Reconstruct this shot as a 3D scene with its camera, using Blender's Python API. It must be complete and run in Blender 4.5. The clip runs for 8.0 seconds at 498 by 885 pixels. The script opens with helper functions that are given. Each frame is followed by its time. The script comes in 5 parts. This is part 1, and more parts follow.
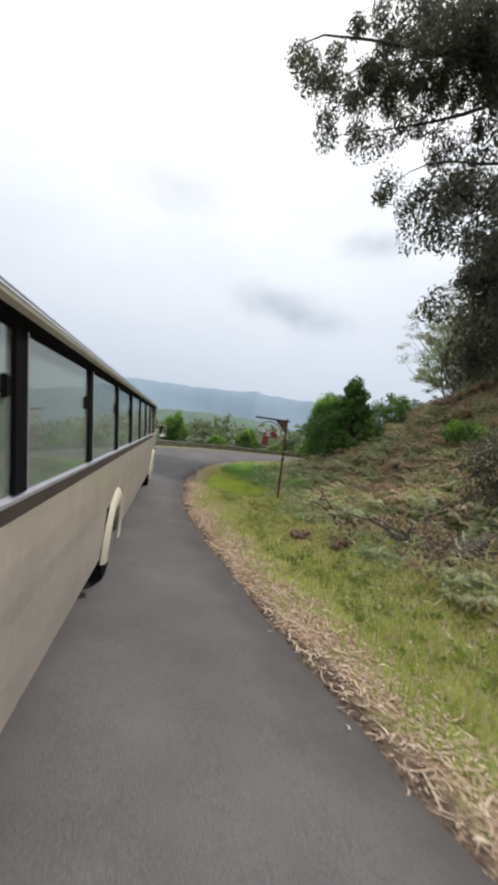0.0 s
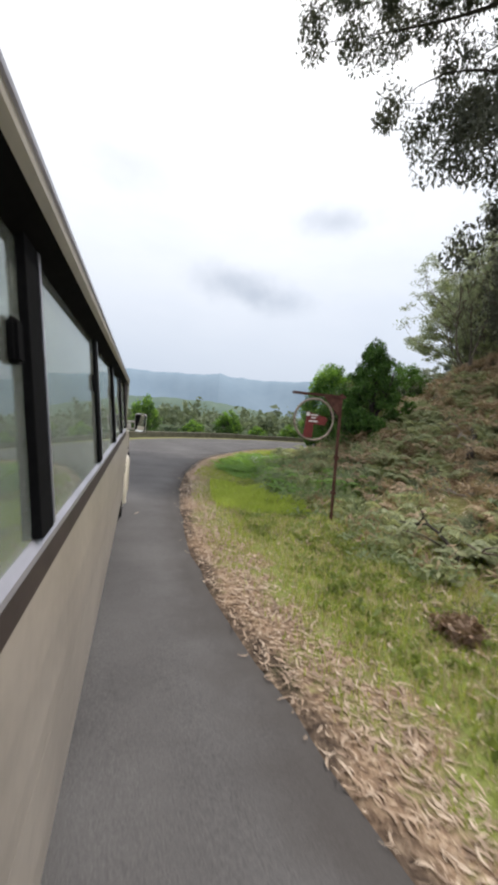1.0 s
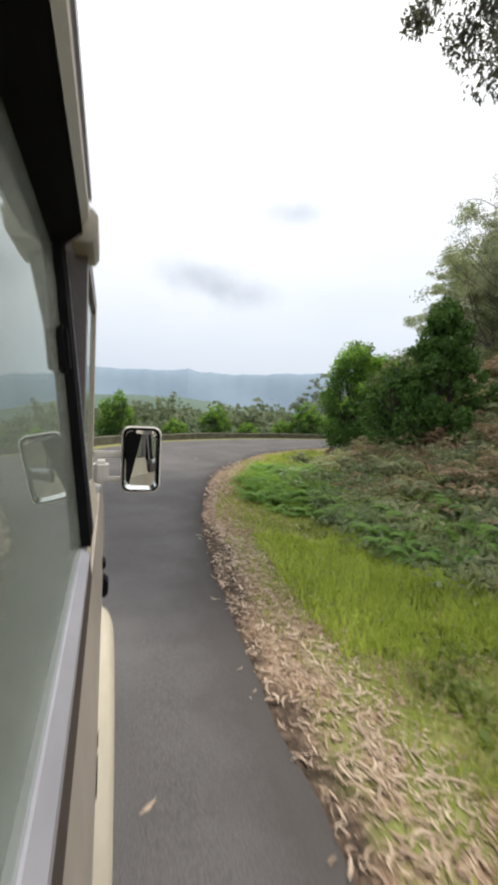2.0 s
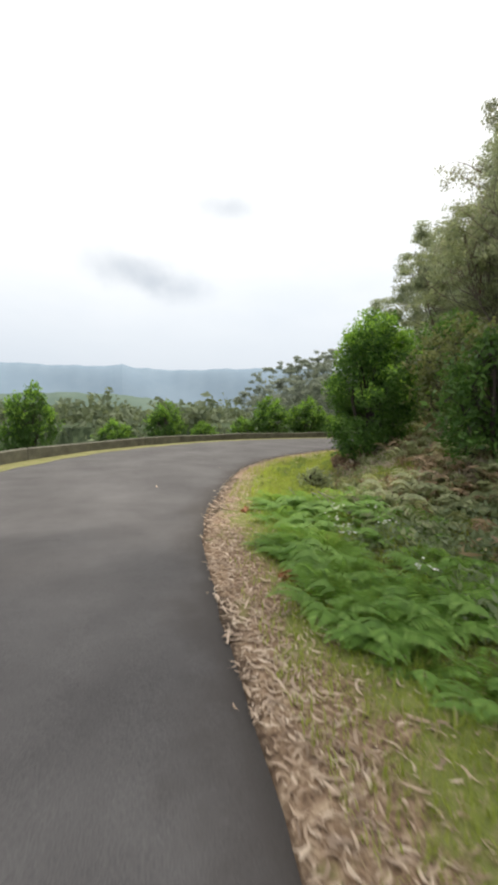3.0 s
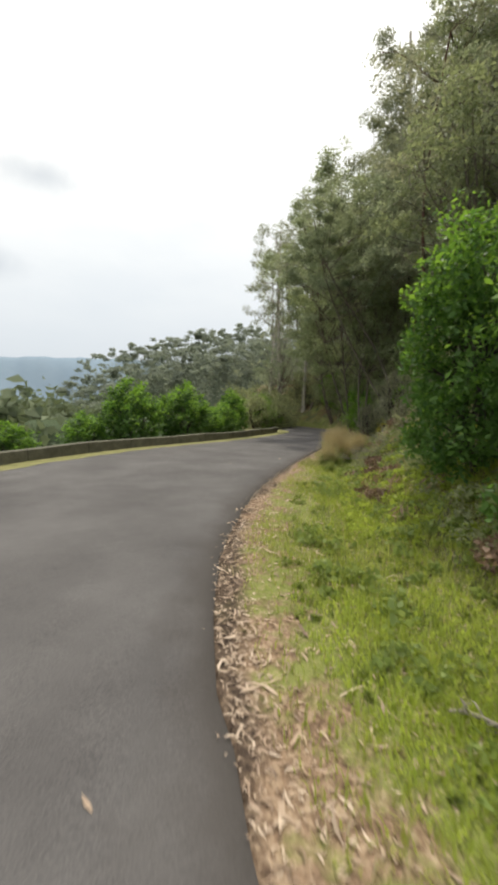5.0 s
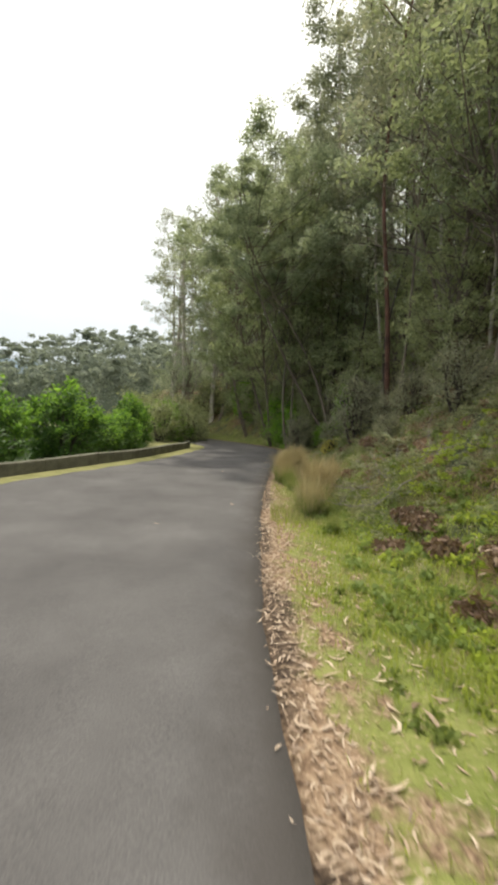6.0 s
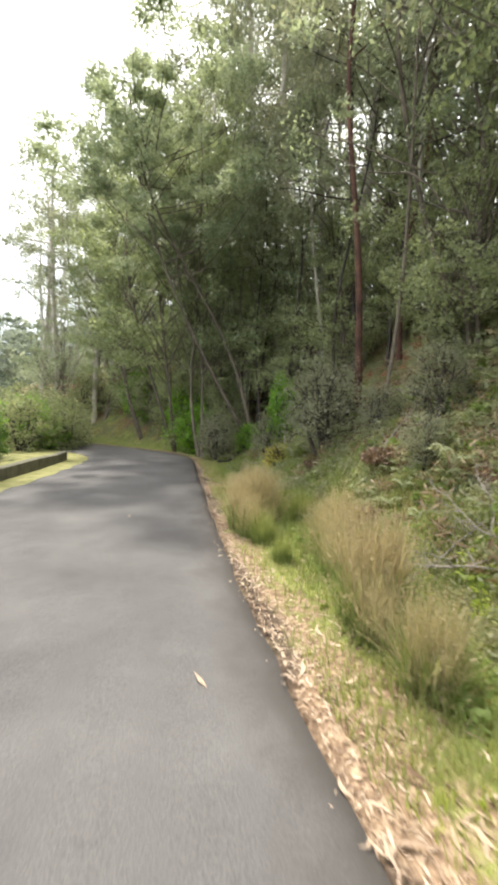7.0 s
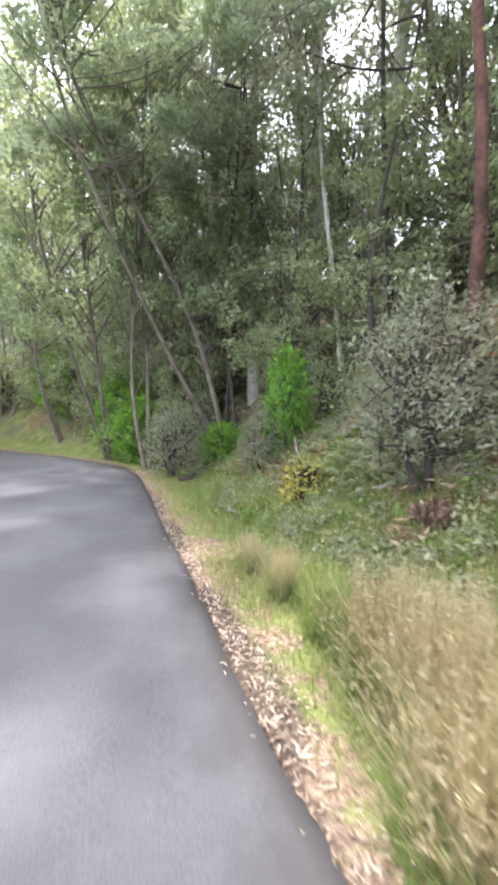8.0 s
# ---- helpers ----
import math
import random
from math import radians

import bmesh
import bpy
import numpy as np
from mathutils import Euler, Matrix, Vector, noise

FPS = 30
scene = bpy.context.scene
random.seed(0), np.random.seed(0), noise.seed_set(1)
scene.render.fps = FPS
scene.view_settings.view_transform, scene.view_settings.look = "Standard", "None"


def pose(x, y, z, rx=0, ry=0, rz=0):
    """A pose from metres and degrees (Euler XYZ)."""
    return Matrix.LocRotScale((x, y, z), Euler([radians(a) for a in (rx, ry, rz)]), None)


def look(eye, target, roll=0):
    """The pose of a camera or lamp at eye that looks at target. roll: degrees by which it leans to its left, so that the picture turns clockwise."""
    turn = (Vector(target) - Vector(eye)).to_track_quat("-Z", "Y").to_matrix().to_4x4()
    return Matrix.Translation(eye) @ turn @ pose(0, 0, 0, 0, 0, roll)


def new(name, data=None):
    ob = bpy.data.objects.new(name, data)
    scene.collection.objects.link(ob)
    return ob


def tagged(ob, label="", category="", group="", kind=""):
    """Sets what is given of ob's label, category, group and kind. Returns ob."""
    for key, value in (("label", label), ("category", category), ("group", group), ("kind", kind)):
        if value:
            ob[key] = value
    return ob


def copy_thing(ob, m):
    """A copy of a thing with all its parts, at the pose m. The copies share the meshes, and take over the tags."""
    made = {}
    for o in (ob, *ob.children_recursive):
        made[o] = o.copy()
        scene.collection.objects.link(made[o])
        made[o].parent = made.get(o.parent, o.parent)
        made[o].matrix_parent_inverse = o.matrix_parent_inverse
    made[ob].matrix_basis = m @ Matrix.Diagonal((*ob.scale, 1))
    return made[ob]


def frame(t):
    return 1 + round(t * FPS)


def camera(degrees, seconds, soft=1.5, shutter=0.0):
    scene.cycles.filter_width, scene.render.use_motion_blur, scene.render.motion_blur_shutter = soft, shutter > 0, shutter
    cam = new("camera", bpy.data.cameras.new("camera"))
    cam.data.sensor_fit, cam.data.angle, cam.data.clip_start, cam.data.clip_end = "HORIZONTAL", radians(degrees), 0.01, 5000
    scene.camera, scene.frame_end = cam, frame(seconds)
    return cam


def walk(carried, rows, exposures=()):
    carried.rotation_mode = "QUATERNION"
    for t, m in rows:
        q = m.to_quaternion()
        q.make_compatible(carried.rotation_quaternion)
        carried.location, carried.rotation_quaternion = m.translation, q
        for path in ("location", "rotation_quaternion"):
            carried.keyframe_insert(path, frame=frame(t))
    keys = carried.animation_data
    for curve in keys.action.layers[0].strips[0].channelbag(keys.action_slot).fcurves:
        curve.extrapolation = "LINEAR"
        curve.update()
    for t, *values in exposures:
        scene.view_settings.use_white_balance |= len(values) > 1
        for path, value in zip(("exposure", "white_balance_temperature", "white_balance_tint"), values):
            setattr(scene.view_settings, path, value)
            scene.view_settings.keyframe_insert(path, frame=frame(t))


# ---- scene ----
cam = camera(62.7, 8.0, soft=3.8, shutter=0.14)

# seconds, place, heading clockwise from +y, tilt up, lean to the left
PATH = [
(0.0, 0.000, 0.000, 2.000, 16.22, -1.41, 8.07),
    (0.5, 0.029, 2.476, 1.966, 18.97, -2.31, 6.59),
    (1.0, 0.119, 5.119, 1.931, 21.10, -3.35, 5.16),
    (1.5, 0.275, 7.954, 1.931, 23.11, -3.89, 3.84),
    (2.0, 0.550, 10.868, 1.933, 25.13, -3.92, 2.86),
    (2.5, 1.062, 13.840, 1.975, 29.37, -4.09, 2.21),
    (3.0, 1.863, 16.819, 1.990, 33.59, -4.26, 1.55),
    (3.5, 2.924, 19.717, 1.955, 37.66, -4.43, 0.89),
    (4.0, 4.248, 22.491, 1.883, 43.76, -5.11, 0.14),
    (4.5, 5.876, 25.144, 1.863, 49.57, -5.57, 0.49),
    (5.0, 7.818, 27.621, 1.891, 56.67, -4.72, 1.12),
    (5.5, 10.038, 29.837, 1.928, 63.90, -3.88, 1.75),
    (6.0, 12.503, 31.749, 1.964, 71.45, -3.03, 2.37),
    (6.5, 15.207, 33.318, 2.013, 79.92, -2.22, 2.25),
    (7.0, 18.152, 34.550, 2.069, 87.20, -2.94, 1.47),
    (7.5, 21.322, 35.502, 2.109, 92.73, -3.24, 1.86),
    (8.0, 24.634, 36.280, 2.119, 96.49, -3.49, 1.07),
]


def gaze(x, y, z, head, tilt, lean):
    a, b = radians(head), radians(tilt)
    way = Vector((math.sin(a) * math.cos(b), math.cos(a) * math.cos(b), math.sin(b)))
    return look((x, y, z), Vector((x, y, z)) + way, lean)


walk(cam, [(t, gaze(*r)) for t, *r in PATH], [
    (0, 0.18, 6480, 10), (0.5, 0.30, 6460, 10), (1.0, 0.26, 6450, 11), (1.6, 0.32, 6550, 11), (2.4, 0.42, 6750, 9), (3.5, 0.35, 6950, 9), (4.1, 0.22, 7000, 8), (4.5, 0.28, 7000, 8),
    (5.8, 0.45, 7050, 7), (6.5, 1.05, 7100, 6), (7.0, 1.45, 6850, 8), (7.5, 1.85, 6350, 11), (8.0, 2.35, 5950, 15)])

# ---- world, sun ----
SUN_AZ, SUN_EL = 72.0, 64.0
world = bpy.data.worlds.new("sky")
scene.world = world
world.use_nodes = True
wt = world.node_tree
for n in list(wt.nodes):
    wt.nodes.remove(n)


def wnode(kind, **kw):
    n = wt.nodes.new(kind)
    for k, v in kw.items():
        n.inputs[k].default_value = v
    return n


sky = wt.nodes.new("ShaderNodeTexSky")
sky.sky_type = "NISHITA"
sky.sun_disc = False
sky.sun_elevation = radians(SUN_EL)
sky.sun_rotation = radians(SUN_AZ)
sky.air_density, sky.dust_density = 1.2, 3.0
tc = wt.nodes.new("ShaderNodeTexCoord")
stretch = wt.nodes.new("ShaderNodeMapping")
stretch.inputs["Scale"].default_value = (1.0, 1.0, 2.6)
wt.links.new(tc.outputs["Generated"], stretch.inputs["Vector"])
cl = wnode("ShaderNodeTexNoise", Scale=2.3, Detail=5.0, Roughness=0.55)
wt.links.new(stretch.outputs["Vector"], cl.inputs["Vector"])
ramp = wt.nodes.new("ShaderNodeValToRGB")
ramp.color_ramp.elements[0].position, ramp.color_ramp.elements[0].color = 0.28, (10.0, 10.3, 10.7, 1)
ramp.color_ramp.elements[1].position, ramp.color_ramp.elements[1].color = 0.60, (11.8, 11.8, 11.8, 1)
wt.links.new(cl.outputs["Fac"], ramp.inputs["Fac"])
# whiter high up, blue-grey towards the horizon
sep = wt.nodes.new("ShaderNodeSeparateXYZ")
wt.links.new(tc.outputs["Generated"], sep.inputs["Vector"])
up = wnode("ShaderNodeMapRange")
up.inputs["From Min"].default_value, up.inputs["From Max"].default_value = 0.02, 0.66
wt.links.new(sep.outputs["Z"], up.inputs["Value"])
high = wt.nodes.new("ShaderNodeMix")
high.data_type = "RGBA"
high.inputs["A"].default_value = (5.0, 5.7, 6.8, 1)
wt.links.new(up.outputs["Result"], high.inputs["Factor"])
wt.links.new(ramp.outputs["Color"], high.inputs["B"])
last = high.outputs["Result"]
# the grey undersides of three small clouds
for az, el, size, depth in ((30.0, 25.5, 0.06, 0.5), (15.5, 18.0, 0.075, 0.42), (19.5, 16.8, 0.07, 0.42), (23.5, 15.8, 0.06, 0.4), (2.0, 28.5, 0.09, 0.25)):
    a, b = radians(az), radians(el)
    aim = wt.nodes.new("ShaderNodeVectorMath")
    aim.operation = "SUBTRACT"
    aim.inputs[1].default_value = (math.sin(a) * math.cos(b), math.cos(a) * math.cos(b), math.sin(b))
    wt.links.new(tc.outputs["Generated"], aim.inputs[0])
    wob = wnode("ShaderNodeTexNoise", Scale=14.0, Detail=3.0)
    wt.links.new(tc.outputs["Generated"], wob.inputs["Vector"])
    sq = wt.nodes.new("ShaderNodeVectorMath")
    sq.operation = "MULTIPLY"
    sq.inputs[1].default_value = (0.75, 0.75, 2.2)
    wt.links.new(aim.outputs["Vector"], sq.inputs[0])
    ln = wt.nodes.new("ShaderNodeVectorMath")
    ln.operation = "LENGTH"
    wt.links.new(sq.outputs["Vector"], ln.inputs[0])
    add = wt.nodes.new("ShaderNodeMath")
    add.operation = "MULTIPLY_ADD"
    add.inputs[1].default_value = 0.09
    wt.links.new(wob.outputs["Fac"], add.inputs[0])
    wt.links.new(ln.outputs["Value"], add.inputs[2])
    mr = wnode("ShaderNodeMapRange")
    mr.interpolation_type = "SMOOTHSTEP"
    mr.inputs["From Min"].default_value, mr.inputs["From Max"].default_value = 0.035, 0.065 + size * 1.2
    mr.inputs["To Min"].default_value, mr.inputs["To Max"].default_value = depth, 0.0
    wt.links.new(add.outputs["Value"], mr.inputs["Value"])
    mx = wt.nodes.new("ShaderNodeMix")
    mx.data_type = "RGBA"
    mx.inputs["B"].default_value = (3.5, 4.1, 5.0, 1)
    wt.links.new(mr.outputs["Result"], mx.inputs["Factor"])
    wt.links.new(last, mx.inputs["A"])
    last = mx.outputs["Result"]
veil = wt.nodes.new("ShaderNodeMix")
veil.data_type = "RGBA"
veil.inputs["Factor"].default_value = 0.92
wt.links.new(sky.outputs["Color"], veil.inputs["A"])
wt.links.new(last, veil.inputs["B"])
bg = wnode("ShaderNodeBackground", Strength=0.1)
wt.links.new(veil.outputs["Result"], bg.inputs["Color"])
wo = wt.nodes.new("ShaderNodeOutputWorld")
wt.links.new(bg.outputs["Background"], wo.inputs["Surface"])

sun_data = bpy.data.lights.new("sun", "SUN")
sun_data.energy, sun_data.angle, sun_data.color = 2.3, radians(2.5), (1.0, 0.95, 0.86)
sun = new("sun", sun_data)
sa, sb = radians(SUN_AZ), radians(SUN_EL)
sun.matrix_world = look((math.sin(sa) * math.cos(sb) * 200, math.cos(sa) * math.cos(sb) * 200, math.sin(sb) * 200), (0, 0, 0))


# ---- materials ----
def material(name, rough=0.8, spec=0.3):
    m = bpy.data.materials.new(name)
    m.use_nodes = True
    p = m.node_tree.nodes["Principled BSDF"]
    p.inputs["Roughness"].default_value = rough
    p.inputs["Specular IOR Level"].default_value = spec
    return m, m.node_tree, p


def noise_node(t, scale, detail=4.0, rough=0.55, vec=None, dims=None):
    n = t.nodes.new("ShaderNodeTexNoise")
    n.inputs["Scale"].default_value, n.inputs["Detail"].default_value, n.inputs["Roughness"].default_value = scale, detail, rough
    if vec is None:
        g = t.nodes.new("ShaderNodeNewGeometry")
        vec = g.outputs["Position"]
    t.links.new(vec, n.inputs["Vector"])
    return n.outputs["Fac"]


def ramp_node(t, fac, *stops):
    r = t.nodes.new("ShaderNodeValToRGB")
    e = r.color_ramp.elements
    while len(e) < len(stops):
        e.new(0.5)
    for el, (p, c) in zip(e, stops):
        el.position, el.color = p, (*c, 1) if len(c) == 3 else c
    t.links.new(fac, r.inputs["Fac"])
    return r.outputs["Color"]


def mix_node(t, fac, a, b, blend="MIX"):
    n = t.nodes.new("ShaderNodeMix")
    n.data_type, n.blend_type = "RGBA", blend
    for key, v in (("Factor", fac), ("A", a), ("B", b)):
        if isinstance(v, (int, float)):
            n.inputs[key].default_value = v
        elif isinstance(v, tuple):
            n.inputs[key].default_value = (*v, 1)
        else:
            t.links.new(v, n.inputs[key])
    return n.outputs["Result"]


def range_node(t, val, a, b, c=0.0, d=1.0):
    n = t.nodes.new("ShaderNodeMapRange")
    n.inputs["From Min"].default_value, n.inputs["From Max"].default_value = a, b
    n.inputs["To Min"].default_value, n.inputs["To Max"].default_value = c, d
    t.links.new(val, n.inputs["Value"])
    return n.outputs["Result"]


def math_node(t, op, a, b):
    n = t.nodes.new("ShaderNodeMath")
    n.operation = op
    for i, v in enumerate((a, b)):
        if isinstance(v, (int, float)):
            n.inputs[i].default_value = v
        else:
            t.links.new(v, n.inputs[i])
    return n.outputs["Value"]


def bump_node(t, p, height, strength=0.3, dist=0.02):
    b = t.nodes.new("ShaderNodeBump")
    b.inputs["Strength"].default_value, b.inputs["Distance"].default_value = strength, dist
    t.links.new(height, b.inputs["Height"])
    t.links.new(b.outputs["Normal"], p.inputs["Normal"])


def plain(name, c, rough=0.6, metal=0.0, spread=0.12, scale=6.0, bump=0.0, spec=0.4):
    """Paint, bark, metal or stone: one colour with two scales of wear."""
    m, t, p = material(name, rough, spec)
    p.inputs["Metallic"].default_value = metal
    tex = t.nodes.new("ShaderNodeTexCoord").outputs["Object"]
    a = noise_node(t, scale, 6.0, 0.6, tex)
    b = noise_node(t, scale * 9, 3.0, 0.6, tex)
    lo, hi = tuple(max(0, v * (1 - 2 * spread)) for v in c), tuple(min(1, v * (1 + 2 * spread)) for v in c)
    col = mix_node(t, 0.35, ramp_node(t, a, (0.3, lo), (0.7, hi)), ramp_node(t, b, (0.3, lo), (0.7, hi)))
    t.links.new(col, p.inputs["Base Color"])
    if bump:
        bump_node(t, p, math_node(t, "ADD", a, b), bump, 0.03)
    return m


def foliage(name, dark, mid, light, passing=0.35, rough=0.55):
    """Leaves: each leaf its own shade, whole boughs lighter and darker."""
    m, t, p = material(name, rough, 0.35)
    g = t.nodes.new("ShaderNodeNewGeometry")
    oi = t.nodes.new("ShaderNodeObjectInfo")
    c = ramp_node(t, g.outputs["Random Per Island"], (0.0, dark), (0.55, mid), (1.0, light))
    patch = noise_node(t, 0.9, 3.0)
    c = mix_node(t, range_node(t, patch, 0.35, 0.7, 0.0, 0.55), c, light, "MIX")
    c = mix_node(t, math_node(t, "MULTIPLY", oi.outputs["Random"], 0.35), c, tuple(v * 0.6 for v in mid))
    t.links.new(c, p.inputs["Base Color"])
    tr = t.nodes.new("ShaderNodeBsdfTranslucent")
    t.links.new(mix_node(t, 0.5, c, (light[0] * 1.3, light[1] * 1.3, light[2] * 0.8)), tr.inputs["Color"])
    ms = t.nodes.new("ShaderNodeMixShader")
    ms.inputs["Fac"].default_value = passing
    t.links.new(p.outputs["BSDF"], ms.inputs[1])
    t.links.new(tr.outputs["BSDF"], ms.inputs[2])
    t.links.new(ms.outputs["Shader"], t.nodes["Material Output"].inputs["Surface"])
    return m


def make_asphalt():
    m, t, p = material("asphalt", 0.88, 0.2)
    pos = t.nodes.new("ShaderNodeNewGeometry").outputs["Position"]
    grain = noise_node(t, 90.0, 2.0, 0.7, pos)
    blot = noise_node(t, 0.55, 5.0, 0.6, pos)
    at = t.nodes.new("ShaderNodeAttribute")
    at.attribute_name = "side"
    # worn wheel tracks run along the road, paler than the crown
    c = ramp_node(t, blot, (0.30, (0.060, 0.056, 0.060)), (0.5, (0.093, 0.088, 0.092)), (0.72, (0.135, 0.129, 0.133)))
    c = mix_node(t, 0.25, c, ramp_node(t, grain, (0.35, (0.05, 0.05, 0.05)), (0.7, (0.27, 0.26, 0.25))))
    wob = math_node(t, "ADD", at.outputs["Fac"], range_node(t, noise_node(t, 1.3, 4.0, 0.6, pos), 0.3, 0.7, -0.2, 0.2))
    rim = range_node(t, wob, -0.55, -0.10, 0.0, 0.72)
    c = mix_node(t, rim, c, (0.062, 0.055, 0.052))
    t.links.new(c, p.inputs["Base Color"])
    bump_node(t, p, grain, 0.35, 0.01)
    return m


def make_ground():
    m, t, p = material("verge", 0.95, 0.1)
    pos = t.nodes.new("ShaderNodeNewGeometry").outputs["Position"]
    at = t.nodes.new("ShaderNodeAttribute")
    at.attribute_name = "side"
    d = at.outputs["Fac"]
    n1 = noise_node(t, 0.35, 5.0, 0.6, pos)
    n2 = noise_node(t, 2.2, 5.0, 0.65, pos)
    n3 = noise_node(t, 18.0, 3.0, 0.7, pos)
    grass = ramp_node(t, n2, (0.3, (0.085, 0.105, 0.032)), (0.5, (0.175, 0.205, 0.058)), (0.72, (0.275, 0.28, 0.105)))
    litter = ramp_node(t, n3, (0.3, (0.085, 0.055, 0.04)), (0.5, (0.27, 0.185, 0.125)), (0.7, (0.48, 0.37, 0.265)))
    dead = ramp_node(t, n3, (0.34, (0.03, 0.021, 0.014)), (0.52, (0.165, 0.10, 0.06)), (0.7, (0.38, 0.275, 0.175)))
    dw = math_node(t, "ADD", d, range_node(t, n2, 0.3, 0.7, -0.8, 0.8))
    dr = math_node(t, "ADD", dw, range_node(t, n1, 0.35, 0.65, -0.35, 0.45))
    c = mix_node(t, range_node(t, dr, 0.34, 0.92), litter, grass)
    soil = ramp_node(t, n3, (0.35, (0.035, 0.027, 0.023)), (0.65, (0.12, 0.088, 0.068)))
    c = mix_node(t, range_node(t, math_node(t, "SUBTRACT", d, range_node(t, n1, 0.38, 0.6, -0.03, 0.36)), -0.05, 0.12, 0.9, 0.0), c, soil)
    # dead bracken and leaf litter up the bank
    k = math_node(t, "MULTIPLY", range_node(t, dw, 2.2, 3.8), range_node(t, n1, 0.34, 0.5))
    c = mix_node(t, k, c, dead)
    speck = math_node(t, "MULTIPLY", range_node(t, n3, 0.56, 0.66), range_node(t, n2, 0.4, 0.55))
    c = mix_node(t, math_node(t, "MULTIPLY", speck, 0.6), c, litter)
    moss = ramp_node(t, n3, (0.34, (0.022, 0.028, 0.015)), (0.7, (0.19, 0.21, 0.12)))
    c = mix_node(t, math_node(t, "MULTIPLY", range_node(t, dw, 1.8, 3.2), range_node(t, noise_node(t, 0.9, 5.0, 0.65, pos), 0.46, 0.58)), c, moss)
    # bare red earth high on the slope
    gap = t.nodes.new("ShaderNodeVectorMath")
    gap.operation = "DISTANCE"
    gap.inputs[1].default_value = (32.6, 29.0, 5.4)
    t.links.new(pos, gap.inputs[0])
    near = math_node(t, "ADD", gap.outputs["Value"], range_node(t, n1, 0.3, 0.7, -1.2, 1.2))
    earth = ramp_node(t, n3, (0.3, (0.13, 0.055, 0.03)), (0.7, (0.33, 0.16, 0.09)))
    c = mix_node(t, range_node(t, near, 2.6, 3.4, 1.0, 0.0), c, earth)
    # left of the road: dry yellow strip, then scrub
    dry = ramp_node(t, n2, (0.3, (0.17, 0.18, 0.07)), (0.7, (0.32, 0.30, 0.15)))
    c = mix_node(t, range_node(t, d, -4.0, -3.0, 1.0, 0.0), c, dry)
    left = range_node(t, dw, -9.4, -8.4, 1.0, 0.0)
    scrub = ramp_node(t, mix_node(t, 0.5, n1, n2), (0.32, (0.035, 0.052, 0.03)), (0.7, (0.085, 0.115, 0.06)))
    c = mix_node(t, left, c, scrub)
    t.links.new(c, p.inputs["Base Color"])
    bump_node(t, p, math_node(t, "ADD", n3, n2), 0.7, 0.08)
    return m


M_ASPHALT, M_GROUND = make_asphalt(), make_ground()
M_BARK_DARK = plain("dark_bark", (0.052, 0.042, 0.035), 0.9, spread=0.3, scale=3, bump=0.6)
M_BARK_BROWN = plain("brown_bark", (0.14, 0.115, 0.09), 0.9, spread=0.35, scale=2, bump=0.6)
M_BARK_RED = plain("red_bark", (0.095, 0.046, 0.033), 0.9, spread=0.48, scale=1.3, bump=0.6)
M_BARK_PALE = plain("pale_bark", (0.42, 0.38, 0.33), 0.85, spread=0.25, scale=2, bump=0.4)
M_DEADWOOD = plain("dead_wood", (0.27, 0.24, 0.21), 0.9, spread=0.25, scale=5, bump=0.5)
M_RUST = plain("rusty_steel", (0.10, 0.042, 0.03), 0.8, 0.2, spread=0.3, scale=10, bump=0.3)
M_STONE = plain("old_concrete", (0.13, 0.125, 0.095), 0.95, spread=0.25, scale=2.5, bump=0.5)
L_OLIVE = foliage("olive_leaves", (0.045, 0.060, 0.026), (0.115, 0.140, 0.060), (0.25, 0.275, 0.125), 0.45)
L_GREY = foliage("grey_leaves", (0.08, 0.088, 0.06), (0.215, 0.222, 0.16), (0.42, 0.425, 0.33), 0.5)
L_BRIGHT = foliage("bright_leaves", (0.045, 0.13, 0.022), (0.115, 0.285, 0.042), (0.33, 0.53, 0.09), 0.5)
# deep green taken darker to stand in for shade inside the bushes
L_DEEP = foliage("deep_green_leaves", (0.016, 0.048, 0.012), (0.055, 0.135, 0.028), (0.15, 0.28, 0.06), 0.4)
L_CYPRESS = foliage("cypress_leaves", (0.02, 0.052, 0.014), (0.052, 0.12, 0.028), (0.125, 0.235, 0.05), 0.36)
L_FERN = foliage("fern_fronds", (0.070, 0.155, 0.032), (0.165, 0.315, 0.065), (0.31, 0.48, 0.13), 0.48)
L_EUC = foliage("eucalypt_leaves", (0.11, 0.123, 0.092), (0.21, 0.23, 0.17), (0.36, 0.38, 0.29), 0.45)


# ---- mesh helpers ----


def mesh_from(name, verts, faces, mat, attr=None):
    """A mesh from arrays: faces is n x 3 or n x 4."""
    me = bpy.data.meshes.new(name)
    verts, faces = np.asarray(verts, dtype=np.float32), np.asarray(faces, dtype=np.int32)
    k = faces.shape[1]
    me.vertices.add(len(verts))
    me.vertices.foreach_set("co", verts.ravel())
    me.loops.add(faces.size)
    me.loops.foreach_set("vertex_index", faces.ravel())
    me.polygons.add(len(faces))
    me.polygons.foreach_set("loop_start", np.arange(0, faces.size, k, dtype=np.int32))
    if mat:
        me.materials.append(mat)
    if attr is not None:
        a = me.attributes.new("side", "FLOAT", "POINT")
        a.data.foreach_set("value", np.asarray(attr, dtype=np.float32))
    me.update(calc_edges=True)
    return me


def smooth(me):
    me.polygons.foreach_set("use_smooth", np.ones(len(me.polygons), dtype=bool))
    return me


